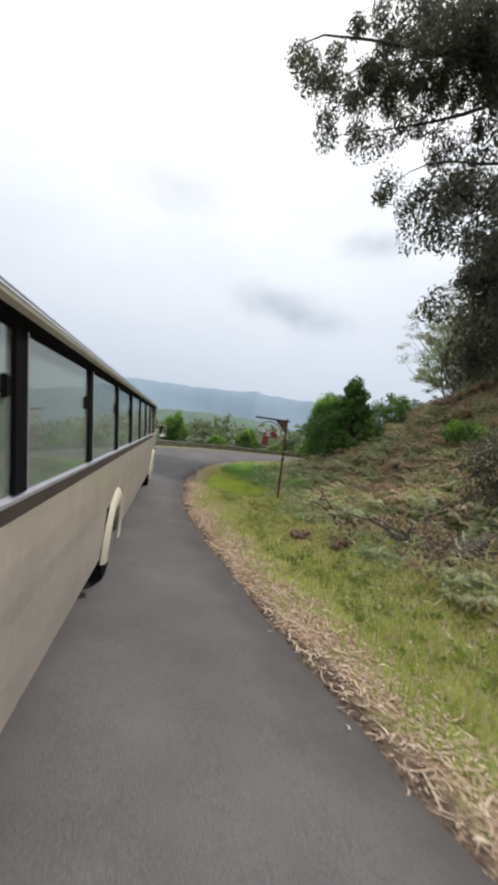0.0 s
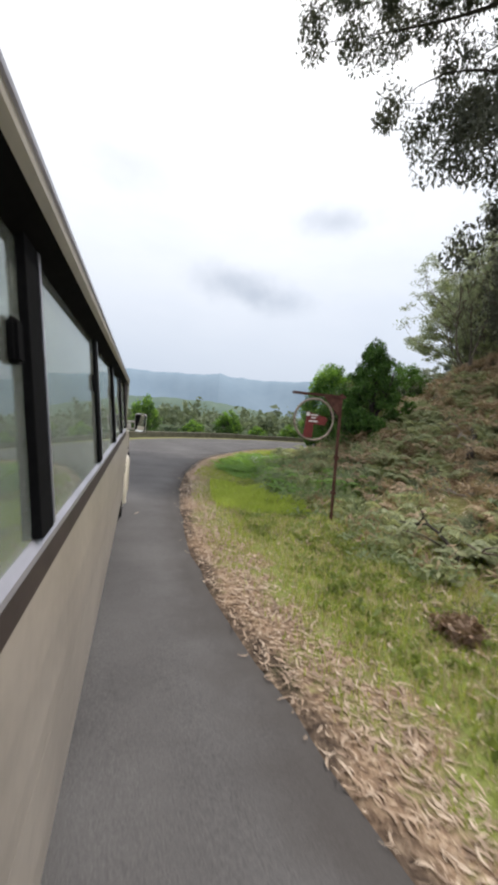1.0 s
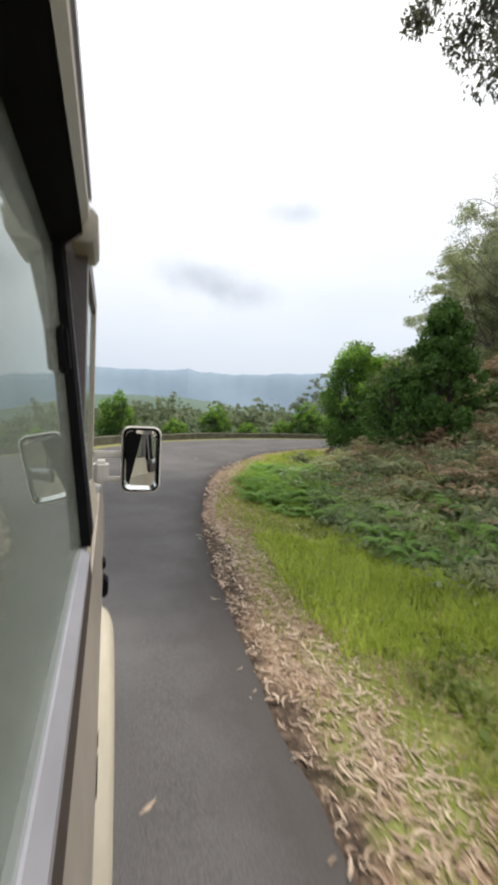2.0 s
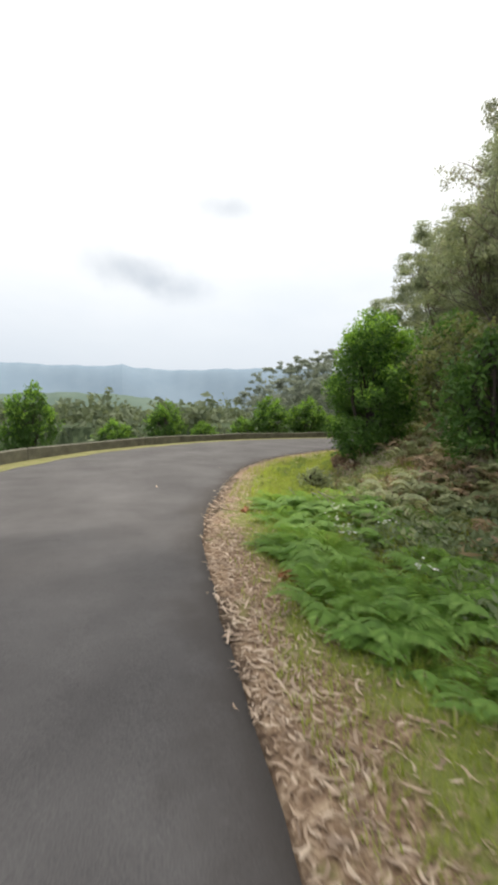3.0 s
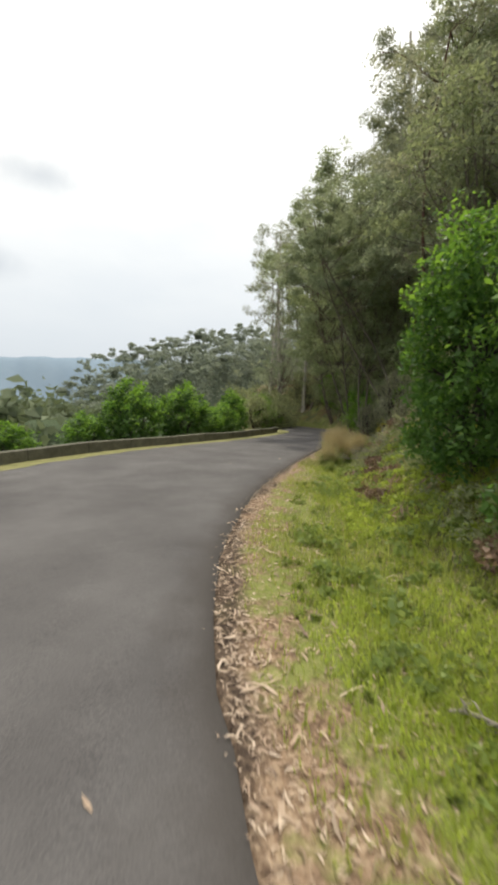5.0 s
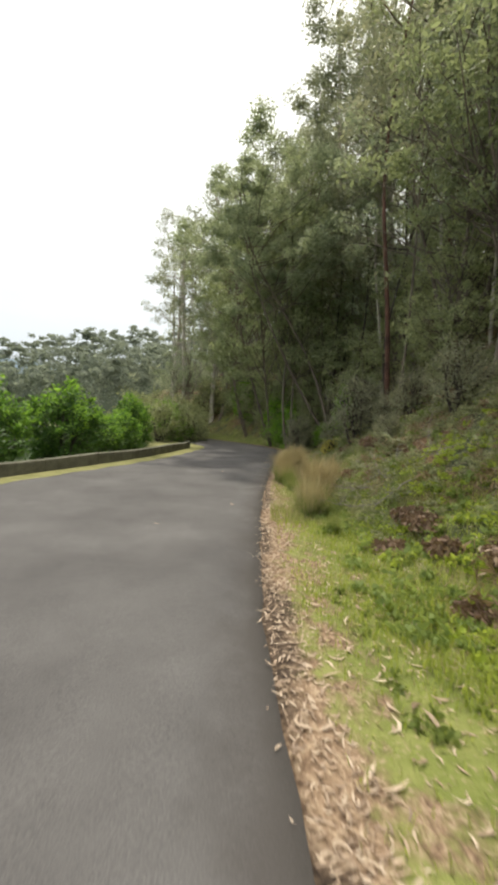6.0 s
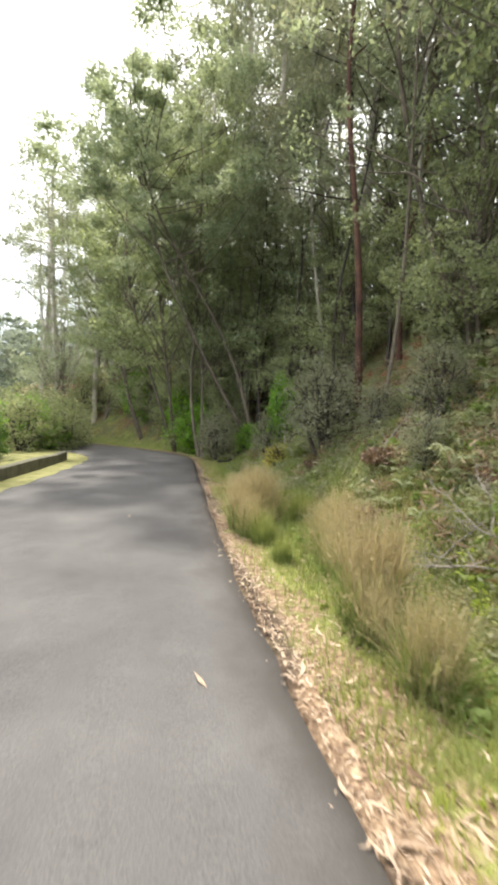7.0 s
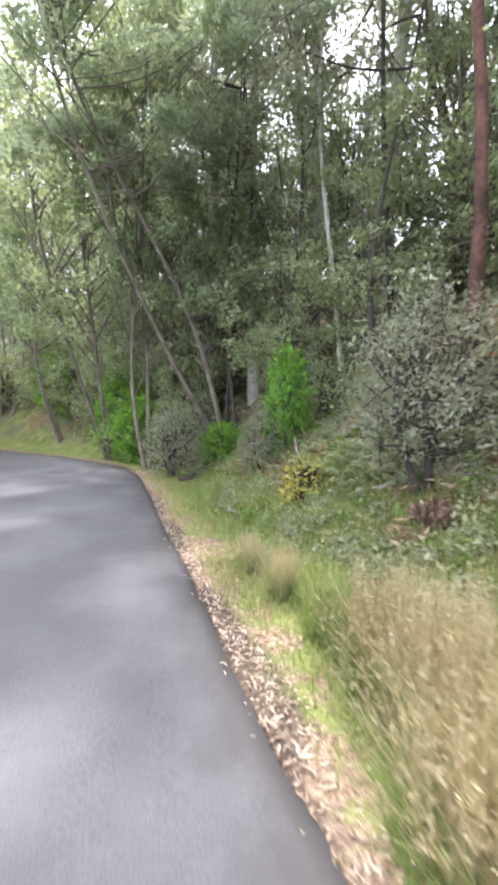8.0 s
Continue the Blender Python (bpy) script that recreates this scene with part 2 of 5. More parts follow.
def thing(name, place, label, category, group="", kind=""):
    ob = new(name)
    ob.empty_display_size = 0.2
    ob.matrix_basis = place if isinstance(place, Matrix) else Matrix.Translation(place)
    return tagged(ob, label, category, group, kind)


def part(name, data, mat, parent, label=""):
    """Links a bmesh or a mesh as one object under a thing or under a part."""
    if isinstance(data, bmesh.types.BMesh):
        me = bpy.data.meshes.new(name)
        data.to_mesh(me)
        data.free()
        data = me
    if mat:
        data.materials.clear()
        data.materials.append(mat)
    ob = new(name, data)
    ob.parent = parent
    if label:
        ob["label"] = label
    return ob


def tube(points, radii, sides=7):
    """Arrays of a tapered tube along points."""
    pts = np.asarray(points, dtype=float)
    tang = np.gradient(pts, axis=0)
    tang /= np.linalg.norm(tang, axis=1)[:, None] + 1e-9
    ref = np.where(np.abs(tang[:, 2:3]) > 0.9, [[1.0, 0, 0]], [[0, 0, 1.0]])
    u = np.cross(tang, ref)
    u /= np.linalg.norm(u, axis=1)[:, None] + 1e-9
    w = np.cross(tang, u)
    a = np.linspace(0, 2 * np.pi, sides, endpoint=False)
    ring = u[:, None, :] * np.cos(a)[None, :, None] + w[:, None, :] * np.sin(a)[None, :, None]
    v = (pts[:, None, :] + ring * np.asarray(radii)[:, None, None]).reshape(-1, 3)
    i = np.arange(len(pts) - 1)[:, None] * sides
    j = np.arange(sides)[None, :]
    j2 = (j + 1) % sides
    f = np.stack([i + j, i + j2, i + sides + j2, i + sides + j], -1).reshape(-1, 4)
    return v, f


def joined(pieces):
    vs, fs, o = [], [], 0
    for v, f in pieces:
        vs.append(v)
        fs.append(f + o)
        o += len(v)
    return np.concatenate(vs), np.concatenate(fs)


def leaf_arrays(centres, length, width, g, droop=0.0, fold=0.25, spread=0.35):
    """One four-cornered folded leaf at each centre, turned at random."""
    n = len(centres)
    ax = g.normal(size=(n, 3))
    ax[:, 2] -= droop
    ax /= np.linalg.norm(ax, axis=1)[:, None]
    nb = np.cross(ax, g.normal(size=(n, 3)))
    nb /= np.linalg.norm(nb, axis=1)[:, None] + 1e-9
    nn = np.cross(ax, nb)
    s = (1 + spread * g.normal(size=(n, 1))).clip(0.4, 1.9)
    L, Wd = length * s, width * s
    v = np.stack([centres - ax * L * 0.5, centres + nb * Wd * 0.5 + nn * Wd * fold - ax * L * 0.08,
                  centres + ax * L * 0.5, centres - nb * Wd * 0.5 + nn * Wd * fold - ax * L * 0.08], 1).reshape(-1, 3)
    f = np.arange(n * 4).reshape(-1, 4)
    return v, f


def clump_points(c, r, n, g, flat=0.75, shell=2.0):
    d = g.normal(size=(n, 3))
    d /= np.linalg.norm(d, axis=1)[:, None]
    return np.asarray(c) + d * (g.random((n, 1)) ** (1 / shell)) * r * np.array([1, 1, flat])


# ---- the lie of the land ----
EDGE = [(2.3, -60), (2.2, -30), (2.15, -8), (2.05, 0), (1.85, 2.6), (1.6, 5.2), (1.45, 8), (1.5, 10.3), (1.75, 12.5), (2.1, 14.5), (2.6, 16.6),
        (3.2, 18.6), (4.3, 21.4), (5.4, 23.6), (6.6, 25.3), (8, 27.1), (10, 29.27), (12, 30.8), (14.4, 32.0), (16.5, 32.85), (18.9, 33.65), (21.9, 34.5),
        (24.3, 35.15), (27.6, 35.92), (30.2, 36.45), (32.6, 37.05), (36.5, 37.85), (40.2, 38.9), (43.6, 41.0), (47.2, 45.0), (51.5, 50.5), (57, 58.5), (64, 69), (74, 80), (88, 92),
        (110, 104), (150, 116), (230, 125), (400, 130), (900, 120), (3000, 0)]


def resample(points, step):
    p = np.array(points, dtype=float)
    out = []
    for i in range(len(p) - 1):
        p0, p1, p2, p3 = p[max(i - 1, 0)], p[i], p[i + 1], p[min(i + 2, len(p) - 1)]
        for u in np.linspace(0, 1, 9)[:-1]:
            out.append(0.5 * (2 * p1 + (p2 - p0) * u + (2 * p0 - 5 * p1 + 4 * p2 - p3) * u * u + (3 * p1 - p0 - 3 * p2 + p3) * u ** 3))
    out.append(p[-1])
    out = np.array(out)
    s = np.concatenate([[0], np.cumsum(np.hypot(*np.diff(out, axis=0).T))])
    q = np.concatenate([np.arange(0, 230, step), np.arange(230, s[-1], 15.0)])
    return np.stack([np.interp(q, s, out[:, 0]), np.interp(q, s, out[:, 1])], 1), q


LINE, LS = resample(EDGE, 0.5)
S0 = LS[np.argmin(np.abs(LINE[:, 1]) + np.abs(LINE[:, 0] - 2.05))]
LS = LS - S0                     # metres along the road from abreast of the start
TAN = np.gradient(LINE, LS, axis=0)
TAN /= np.linalg.norm(TAN, axis=1)[:, None]
NRM = np.stack([TAN[:, 1], -TAN[:, 0]], 1)      # to the right of the road


def side_of(x, y):
    """Signed distance right of the road's right edge, and metres along it."""
    x, y = np.atleast_1d(np.asarray(x, float)).ravel(), np.atleast_1d(np.asarray(y, float)).ravel()
    d, s = np.empty(len(x)), np.empty(len(x))
    for k in range(0, len(x), 20000):
        dx, dy = x[k:k + 20000, None] - LINE[None, :, 0], y[k:k + 20000, None] - LINE[None, :, 1]
        i = np.argmin(dx * dx + dy * dy, axis=1)
        r = np.arange(len(i))
        along = dx[r, i] * TAN[i, 0] + dy[r, i] * TAN[i, 1]
        right = dx[r, i] * NRM[i, 0] + dy[r, i] * NRM[i, 1]
        far = np.hypot(dx[r, i], dy[r, i])
        d[k:k + 20000] = np.where(np.abs(along) < 15.0, right, np.sign(right) * far)
        s[k:k + 20000] = LS[i] + np.clip(along, -1, 1)
    return d, s


def road_width(s):
    return np.interp(s, [-60, 10, 30, 40, 45, 51, 56, 70], [6.3, 6.3, 7.0, 7.6, 7.2, 5.8, 5.2, 5.0])


def wave(x, y, k, ph):
    return np.sin(x * k + ph) * np.cos(y * k * 1.13 - ph * 1.7) + 0.5 * np.sin(x * k * 2.3 - y * k * 1.9 + ph)


def land(x, y):
    """Height of the ground."""
    d, s = side_of(x, y)
    x, y = np.atleast_1d(np.asarray(x, float)).ravel(), np.atleast_1d(np.asarray(y, float)).ravel()
    w = road_width(s)
    foot = np.interp(s, [0, 12, 24, 34, 44, 50], [4.6, 4.2, 3.2, 2.8, 1.9, 1.6])
    k = np.interp(s, [0, 12, 24, 34, 44, 50, 62], [0.42, 0.42, 0.5, 0.65, 0.9, 1.0, 0.9])
    e = np.maximum(d - foot, 0)
    soft = e * e / (e + 0.8)
    bank = k * soft / (1 + np.maximum(k * soft - 5.5, 0) / 22)
    dip = -0.12 * np.exp(-((d - 2.0) / 0.9) ** 2)
    bumps = 0.10 * wave(x, y, 1.9, 0.3) + 0.05 * wave(x, y, 4.3, 1.1) + 0.22 * wave(x, y, 0.55, 2.0) * np.clip((d - 5) / 6, 0, 1)
    right = bank + dip + bumps * np.clip((d - 0.5) / 2.5, 0, 1) - 0.02
    o = -(d + w)
    drop = np.interp(s, [0, 40, 52, 60], [0.42, 0.42, 0.16, 0.03])
    fall = np.maximum(o - 2.2, 0)
    left = -drop * fall / (1 + drop * fall / 55) + bumps * np.clip((o - 1.5) / 4, 0, 1) - 0.02
    z = np.where(d > 0, right, np.where(o > 0, left, -0.06))
    z = np.where((d < -0.2) & (o < -0.2), -0.08, z)
    return z


def ground_z(x, y):
    return float(land(x, y)[0])


def graded(lo, hi, fine, far_lo, far_hi):
    near = list(np.arange(lo, hi, fine))
    a, b, st = near[-1], near[0], fine
    up_, dn = [], []
    while a < far_hi:
        st *= 1.16
        a += st
        up_.append(a)
    st = fine
    while b > far_lo:
        st *= 1.16
        b -= st
        dn.append(b)
    return np.array(dn[::-1] + near + up_)


gx, gy = graded(-4, 46, 0.2, -4000, 4000), graded(-2, 48, 0.2, -4000, 4000)
XX, YY = np.meshgrid(gx, gy)
ZZ = land(XX, YY)
DD, SS = side_of(XX, YY)
n_x, n_y = len(gx), len(gy)
ii = (np.arange(n_y - 1)[:, None] * n_x + np.arange(n_x - 1)[None, :]).ravel()
FF = np.stack([ii, ii + 1, ii + n_x + 1, ii + n_x], 1)
ground_me = smooth(mesh_from("ground", np.stack([XX.ravel(), YY.ravel(), ZZ], 1), FF, M_GROUND, DD))
tagged(new("ground", ground_me), "grassy verge and bank with dry leaf litter", "ground", kind="structure")

# the road: a worn sheet of asphalt with a ragged edge, a few centimetres thick
rs = np.nonzero((LS > -58) & (LS < 120))[0]
cols = np.array([0.0, 0.004, 0.03, 0.10, 0.25, 0.4, 0.55, 0.7, 0.85, 0.95, 0.998, 1.0])
rv, ra = [], []
for i in rs:
    s = LS[i]
    rag = 0.03 + 0.014 * math.sin(s * 2.7) + 0.018 * math.sin(s * 5.1 + 1) + 0.02 * math.sin(s * 0.9 + 2)
    wd = road_width(s) + 0.08 * math.sin(s * 3.3)
    for j, c in enumerate(cols):
        off = rag * (1 - c) - c * wd
        q = LINE[i] + NRM[i] * off
        z = (-0.10 if j in (0, len(cols) - 1) else 0.0) + 0.05 * math.sin(math.pi * c)
        if j in (1, len(cols) - 2):
            z -= 0.008
        rv.append((q[0], q[1], z))
        ra.append(off)
nc = len(cols)
ii = (np.arange(len(rs) - 1)[:, None] * nc + np.arange(nc - 1)[None, :]).ravel()
road_me = smooth(mesh_from("road", rv, np.stack([ii, ii + nc, ii + nc + 1, ii + 1], 1), M_ASPHALT, ra))
tagged(new("road", road_me), "worn grey asphalt country road without markings", "road", kind="structure")


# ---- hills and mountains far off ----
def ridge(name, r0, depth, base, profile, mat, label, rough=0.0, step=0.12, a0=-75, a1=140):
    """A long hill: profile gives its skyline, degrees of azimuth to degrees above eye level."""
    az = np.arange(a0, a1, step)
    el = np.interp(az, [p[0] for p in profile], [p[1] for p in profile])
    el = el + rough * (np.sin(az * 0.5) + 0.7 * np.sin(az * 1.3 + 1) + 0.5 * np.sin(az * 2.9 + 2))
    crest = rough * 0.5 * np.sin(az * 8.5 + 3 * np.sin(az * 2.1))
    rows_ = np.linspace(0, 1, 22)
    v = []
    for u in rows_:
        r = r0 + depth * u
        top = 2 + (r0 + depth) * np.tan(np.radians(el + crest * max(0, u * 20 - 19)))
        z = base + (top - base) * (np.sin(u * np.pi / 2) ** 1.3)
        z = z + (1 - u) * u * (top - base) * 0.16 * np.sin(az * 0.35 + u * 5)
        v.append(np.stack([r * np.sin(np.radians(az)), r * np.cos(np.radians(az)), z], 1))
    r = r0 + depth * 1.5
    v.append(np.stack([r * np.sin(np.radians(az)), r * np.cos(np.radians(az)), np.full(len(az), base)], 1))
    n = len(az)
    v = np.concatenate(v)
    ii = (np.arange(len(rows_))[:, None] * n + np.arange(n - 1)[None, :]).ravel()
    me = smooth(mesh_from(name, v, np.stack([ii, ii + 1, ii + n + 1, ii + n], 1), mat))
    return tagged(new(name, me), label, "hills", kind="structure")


def hill_material(name, lo, hi, scale):
    m, t, p = material(name, 1.0, 0.0)
    a = noise_node(t, scale, 6.0, 0.7)
    b = noise_node(t, scale * 0.15, 3.0, 0.5)
    c = mix_node(t, 0.4, ramp_node(t, a, (0.35, lo), (0.65, hi)), ramp_node(t, b, (0.35, lo), (0.65, hi)))
    t.links.new(c, p.inputs["Base Color"])
    return m


# air haze is painted into these base colours, bluer with distance
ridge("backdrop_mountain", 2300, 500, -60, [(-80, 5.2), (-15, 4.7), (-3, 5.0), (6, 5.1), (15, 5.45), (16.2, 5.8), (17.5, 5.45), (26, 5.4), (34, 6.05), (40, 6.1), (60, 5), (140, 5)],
      hill_material("haze_blue_mountain", (0.20, 0.265, 0.335), (0.235, 0.30, 0.365), 0.006), "wooded mountain range far off, coloured blue-grey for haze", 0.06)
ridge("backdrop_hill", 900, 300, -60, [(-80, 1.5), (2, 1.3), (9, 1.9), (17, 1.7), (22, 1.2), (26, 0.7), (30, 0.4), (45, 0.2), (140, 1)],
      hill_material("haze_green_hill", (0.10, 0.14, 0.12), (0.145, 0.19, 0.155), 0.02), "hazy green wooded hills across the valley", 0.07)
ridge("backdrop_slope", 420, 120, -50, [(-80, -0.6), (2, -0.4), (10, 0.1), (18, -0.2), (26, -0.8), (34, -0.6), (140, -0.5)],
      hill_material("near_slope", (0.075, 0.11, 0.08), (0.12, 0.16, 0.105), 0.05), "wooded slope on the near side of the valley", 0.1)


# ---- the low wall on the valley side ----
wall = thing("parapet_wall", (0, 0, 0), "low weathered concrete parapet wall along the road", "wall", kind="structure")
wi = np.nonzero((LS > -20) & (LS < 64.6))[0][::5]
for a, b in zip(wi[:-1], wi[1:]):
    bm = bmesh.new()
    ring = []
    for i in (a, b):
        o = road_width(LS[i]) + 0.95
        p, n = LINE[i] - NRM[i] * o, -NRM[i]
        gap = 0.02 * (1 if i == a else -1)
        p = p + TAN[i] * gap
        top = 0.40 + 0.03 * math.sin(LS[i] * 0.9)
        ring.append([bm.verts.new((*(p + n * k), z)) for k, z in ((0, -0.35), (0, top - 0.03), (0.03, top), (0.27, top), (0.3, top - 0.03), (0.3, -0.8))])
    for k in range(6):
        bm.faces.new((ring[0][k], ring[0][(k + 1) % 6], ring[1][(k + 1) % 6], ring[1][k]))
    bm.faces.new(ring[0][::-1])
    bm.faces.new(ring[1])
    bmesh.ops.recalc_face_normals(bm, faces=bm.faces)
    part("block", bm, M_STONE, wall)


# ---- trees and shrubs ----
def bent(a, b, g, n=7, sag=0.12):
    """A crooked line from a to b."""
    a, b = np.asarray(a, float), np.asarray(b, float)
    u = np.linspace(0, 1, n)[:, None]
    L = np.linalg.norm(b - a)
    w = g.normal(size=(2, 3)) * L * sag
    return a + (b - a) * u + w[0] * np.sin(np.pi * u) + 0.5 * w[1] * np.sin(2 * np.pi * u)


def grow(tree, g, bark, leaf, stems, ends, leaves, length, width, clump, droop=0.3, flat=0.75, along=0.45, twigs=3, radius=0.12, crown_label="", tips=None, fresh=0.95):
    """Trunk and limbs as tubes, and a crown of leafy clumps along the outer part of each limb.
    stems: lines of the trunk; ends: pairs of the limb's root and tip."""
    pieces = []
    for line, r in stems:
        pieces.append(tube(line, np.linspace(r, r * 0.35, len(line)) * (1 + 0.25 * np.exp(-np.arange(len(line)) * 1.5)), 9))
    centres = []
    for root, tip in ends:
        line = bent(root, tip, g, 8, 0.07)
        L = np.linalg.norm(np.asarray(tip) - np.asarray(root))
        pieces.append(tube(line, np.linspace(radius * (0.22 + 0.06 * L), 0.01, 8), 4))
        for k in range(twigs):
            u = along + (1 - along) * (k + g.random()) / twigs
            q = line[0] + (line[-1] - line[0]) * u
            e = q + np.clip(g.normal(size=3), -1.2, 1.2) * clump * (0.8 if twigs < 12 else 1.5)
            pieces.append(tube(bent(q, e, g, 4, 0.1), np.linspace(0.022, 0.006, 4), 3))
            centres.append(e)
        centres.append(line[-1])
    part("trunk", smooth(mesh_from("trunk", *joined(pieces), bark)), None, tree)
    n = max(8, leaves // len(centres))
    pts = np.concatenate([clump_points(c, clump * (0.7 + 0.6 * g.random()), int(n * (0.6 + 0.8 * g.random())), g, flat) for c in centres])
    if tips:
        # leaves on the top and the outer boughs painted brighter, as if lit
        h = (pts[:, 2] - pts[:, 2].min()) / np.ptp(pts[:, 2])
        out = np.hypot(pts[:, 0], pts[:, 1]) / np.hypot(pts[:, 0], pts[:, 1]).max()
        young = h + 0.5 * out + 0.22 * wave(pts[:, 0], pts[:, 1] + pts[:, 2], 2.2, 1.0) + 0.15 * g.normal(size=len(pts)) > fresh
        lit_ob = part("new_growth", mesh_from("new_growth", *leaf_arrays(pts[young] * [1.03, 1.03, 1.01], length, width, g, droop), tips), None, tree, "yellow-green leaves coloured as lit tops")
        tagged(lit_ob, kind="stuff")
        pts = pts[~young]
    part("crown", mesh_from("crown", *leaf_arrays(pts, length, width, g, droop), leaf), None, tree, crown_label)
    return tree


def on_ground(x, y, sink=0.1):
    return Vector((x, y, ground_z(x, y) - sink))


def placed(x, y, turn=0.0, size=1.0, sink=0.1, wide=1.0):
    return Matrix.Translation(on_ground(x, y, sink)) @ Matrix.Rotation(radians(turn), 4, "Z") @ Matrix.Diagonal((size * wide, size * wide, size, 1))


L_HAZE = foliage("pale_wood_leaves", (0.095, 0.12, 0.08), (0.24, 0.28, 0.20), (0.42, 0.47, 0.35), 0.55)
L_WATTLE = foliage("wattle_leaves", (0.06, 0.082, 0.048), (0.185, 0.225, 0.13), (0.39, 0.435, 0.27), 0.53)
L_BRACKEN = foliage("dull_bracken", (0.065, 0.085, 0.042), (0.21, 0.25, 0.13), (0.45, 0.47, 0.28), 0.45)
# leaf tones darkened in place of the gum's backlit, shadowed crown
L_GUM = foliage("shade_dark_leaves", (0.035, 0.038, 0.032), (0.075, 0.08, 0.062), (0.16, 0.165, 0.125), 0.3)


def wattle(seed, place, label, leaf, h=11.0, spread=4.2, group="trees on the wooded bank", leaves=11000, low=0.22, stems=3, bark=None, clump=0.62, leaf_length=0.15, lean=(0, 0)):
    """A many-stemmed dark tree with a broad crown."""
    g = np.random.default_rng(seed)
    t = thing("tree", place, label, "tree", group)
    lines, ends = [], []
    for k in range(stems):
        a = g.random() * 6.28
        top = (math.cos(a) * spread * 0.35 + lean[0], math.sin(a) * spread * 0.35 + lean[1], h * (0.72 + 0.18 * g.random()))
        line = bent((0.12 * k, 0.1 * (k % 2), -0.3), top, g, 10, 0.05)
        lines.append((line, 0.065 + 0.035 * g.random()))
        for _ in range(int(15 * 3 / stems)):
            b = g.random() * 6.28
            z = h * (low + (0.97 - low) * g.random())
            rise = 0.55 + 0.3 * g.random() if low < 0.55 else 0.78 + 0.14 * g.random()
            at_ = min(max(z / h * rise - 0.06 + 0.12 * g.random(), 0.12), 0.99) * 9
            root = line[int(at_)] + (line[min(int(at_) + 1, 9)] - line[int(at_)]) * (at_ % 1)
            # an egg-shaped crown
            rr = spread * math.sqrt(max(0.05, 1 - ((z / h - 0.55) / 0.55) ** 2)) * (0.45 + 0.55 * g.random())
            ends.append((root, (math.cos(b) * rr + top[0] * 0.4 + lean[0] * 0.35, math.sin(b) * rr + top[1] * 0.4 + lean[1] * 0.35, z)))
    return grow(t, g, bark or M_BARK_BROWN, leaf, lines, ends, leaves, leaf_length, leaf_length * 0.42, clump, 0.25, 0.52, 0.4, 2, 0.062 if low < 0.55 else 0.05)


def eucalypt(seed, place, label, h=26.0, spread=5.0, group="tall gum trees", leaves=5500, bark=None, bole=0.5, size=0.30):
    """A tall gum: a long bare bole and separate plates of thin foliage."""
    g = np.random.default_rng(seed)
    t = thing("gum_tree", place, label, "tree", group)
    line = bent((0, 0, -0.4), (g.normal() * 0.8, g.normal() * 0.8, h * 0.93), g, 12, 0.02)
    ends = []
    for k in range(16):
        u = bole + (1 - bole) * (k + 0.5) / 16
        root = line[int(u * 11)]
        b = k * 2.4 + g.random()
        rr = spread * (1.1 - 0.6 * (u - bole) / (1 - bole)) * (0.5 + 0.5 * g.random())
        ends.append((root, root + np.array([math.cos(b) * rr, math.sin(b) * rr, 0.25 * rr + h * 0.05 * g.random()])))
    return grow(t, g, bark or M_BARK_PALE, L_EUC, [(line, 0.26)], ends, leaves, size, size * 0.3, 1.0, 0.8, 0.6, 0.45, 3, 0.16)


def shrub(seed, place, label, leaf, h, r, leaves=6000, length=0.14, width=0.075, name="shrub", group="", low=0.1, cone=False, clump=0.42, stems=5, tips=None, fresh=0.95):
    """A rounded or pointed bush, leafy to the ground."""
    g = np.random.default_rng(seed)
    t = thing(name, place, label, "tree" if cone else "shrub", group)
    lines, ends = [], []
    for k in range(stems):
        a = g.random() * 6.28
        lines.append((bent((0.06 * math.cos(a), 0.06 * math.sin(a), -0.2), (r * 0.4 * math.cos(a), r * 0.4 * math.sin(a), h * 0.7), g, 6, 0.05), 0.05 + 0.012 * h * 0.5))
    for k in range(46):
        z = h * (low + (1 - low) * (k + g.random()) / 46)
        f = z / h
        prof = (1 - f) ** 0.75 + 0.05 if cone else math.sqrt(max(0.03, 1 - ((f - 0.45) / 0.56) ** 2))
        rr = max(r * prof * (0.62 + 0.33 * g.random()), 0.05)
        b = k * 2.4 + g.random()
        ends.append(((0, 0, z * 0.55), (math.cos(b) * rr, math.sin(b) * rr, z - clump * 0.3)))
    return grow(t, g, M_BARK_DARK, leaf, lines, ends, leaves, length, width, clump, 0.1, 0.85, 0.55, 2, 0.05, tips=tips, fresh=fresh)


# the overhanging gum beside the start of the bend
g = np.random.default_rng(3)
big = thing("gum_tree", on_ground(20.5, 18.0), "tall spreading gum tree, drooping boughs dark against the sky over the bank", "tree")
oz = big.location
tips = [(7.2, 25.0, 25.4), (8.4, 25.4, 24.4), (9.0, 26.0, 25.6), (10.3, 27.0, 23.0), (14.0, 24.2, 19.2), (16.2, 21.0, 15.0), (17.2, 18.6, 11.0), (18.0, 20.5, 24.0), (12.5, 22.3, 28.0), (22.5, 22.0, 27.0),
        (15.2, 25.5, 25.0), (20.0, 24.0, 20.0), (24.0, 18.0, 22.0), (17.5, 16.0, 17.0), (18.4, 20.4, 8.0), (21.5, 22.5, 12.0), (11.5, 25.0, 26.5), (23.5, 21.5, 16.0), (13.0, 19.0, 24.5), (18.5, 24.5, 29.0), (17.0, 22.5, 21.5), (15.4, 15.6, 12.4), (15.6, 14.0, 15.2), (16.6, 16.4, 10.0)]
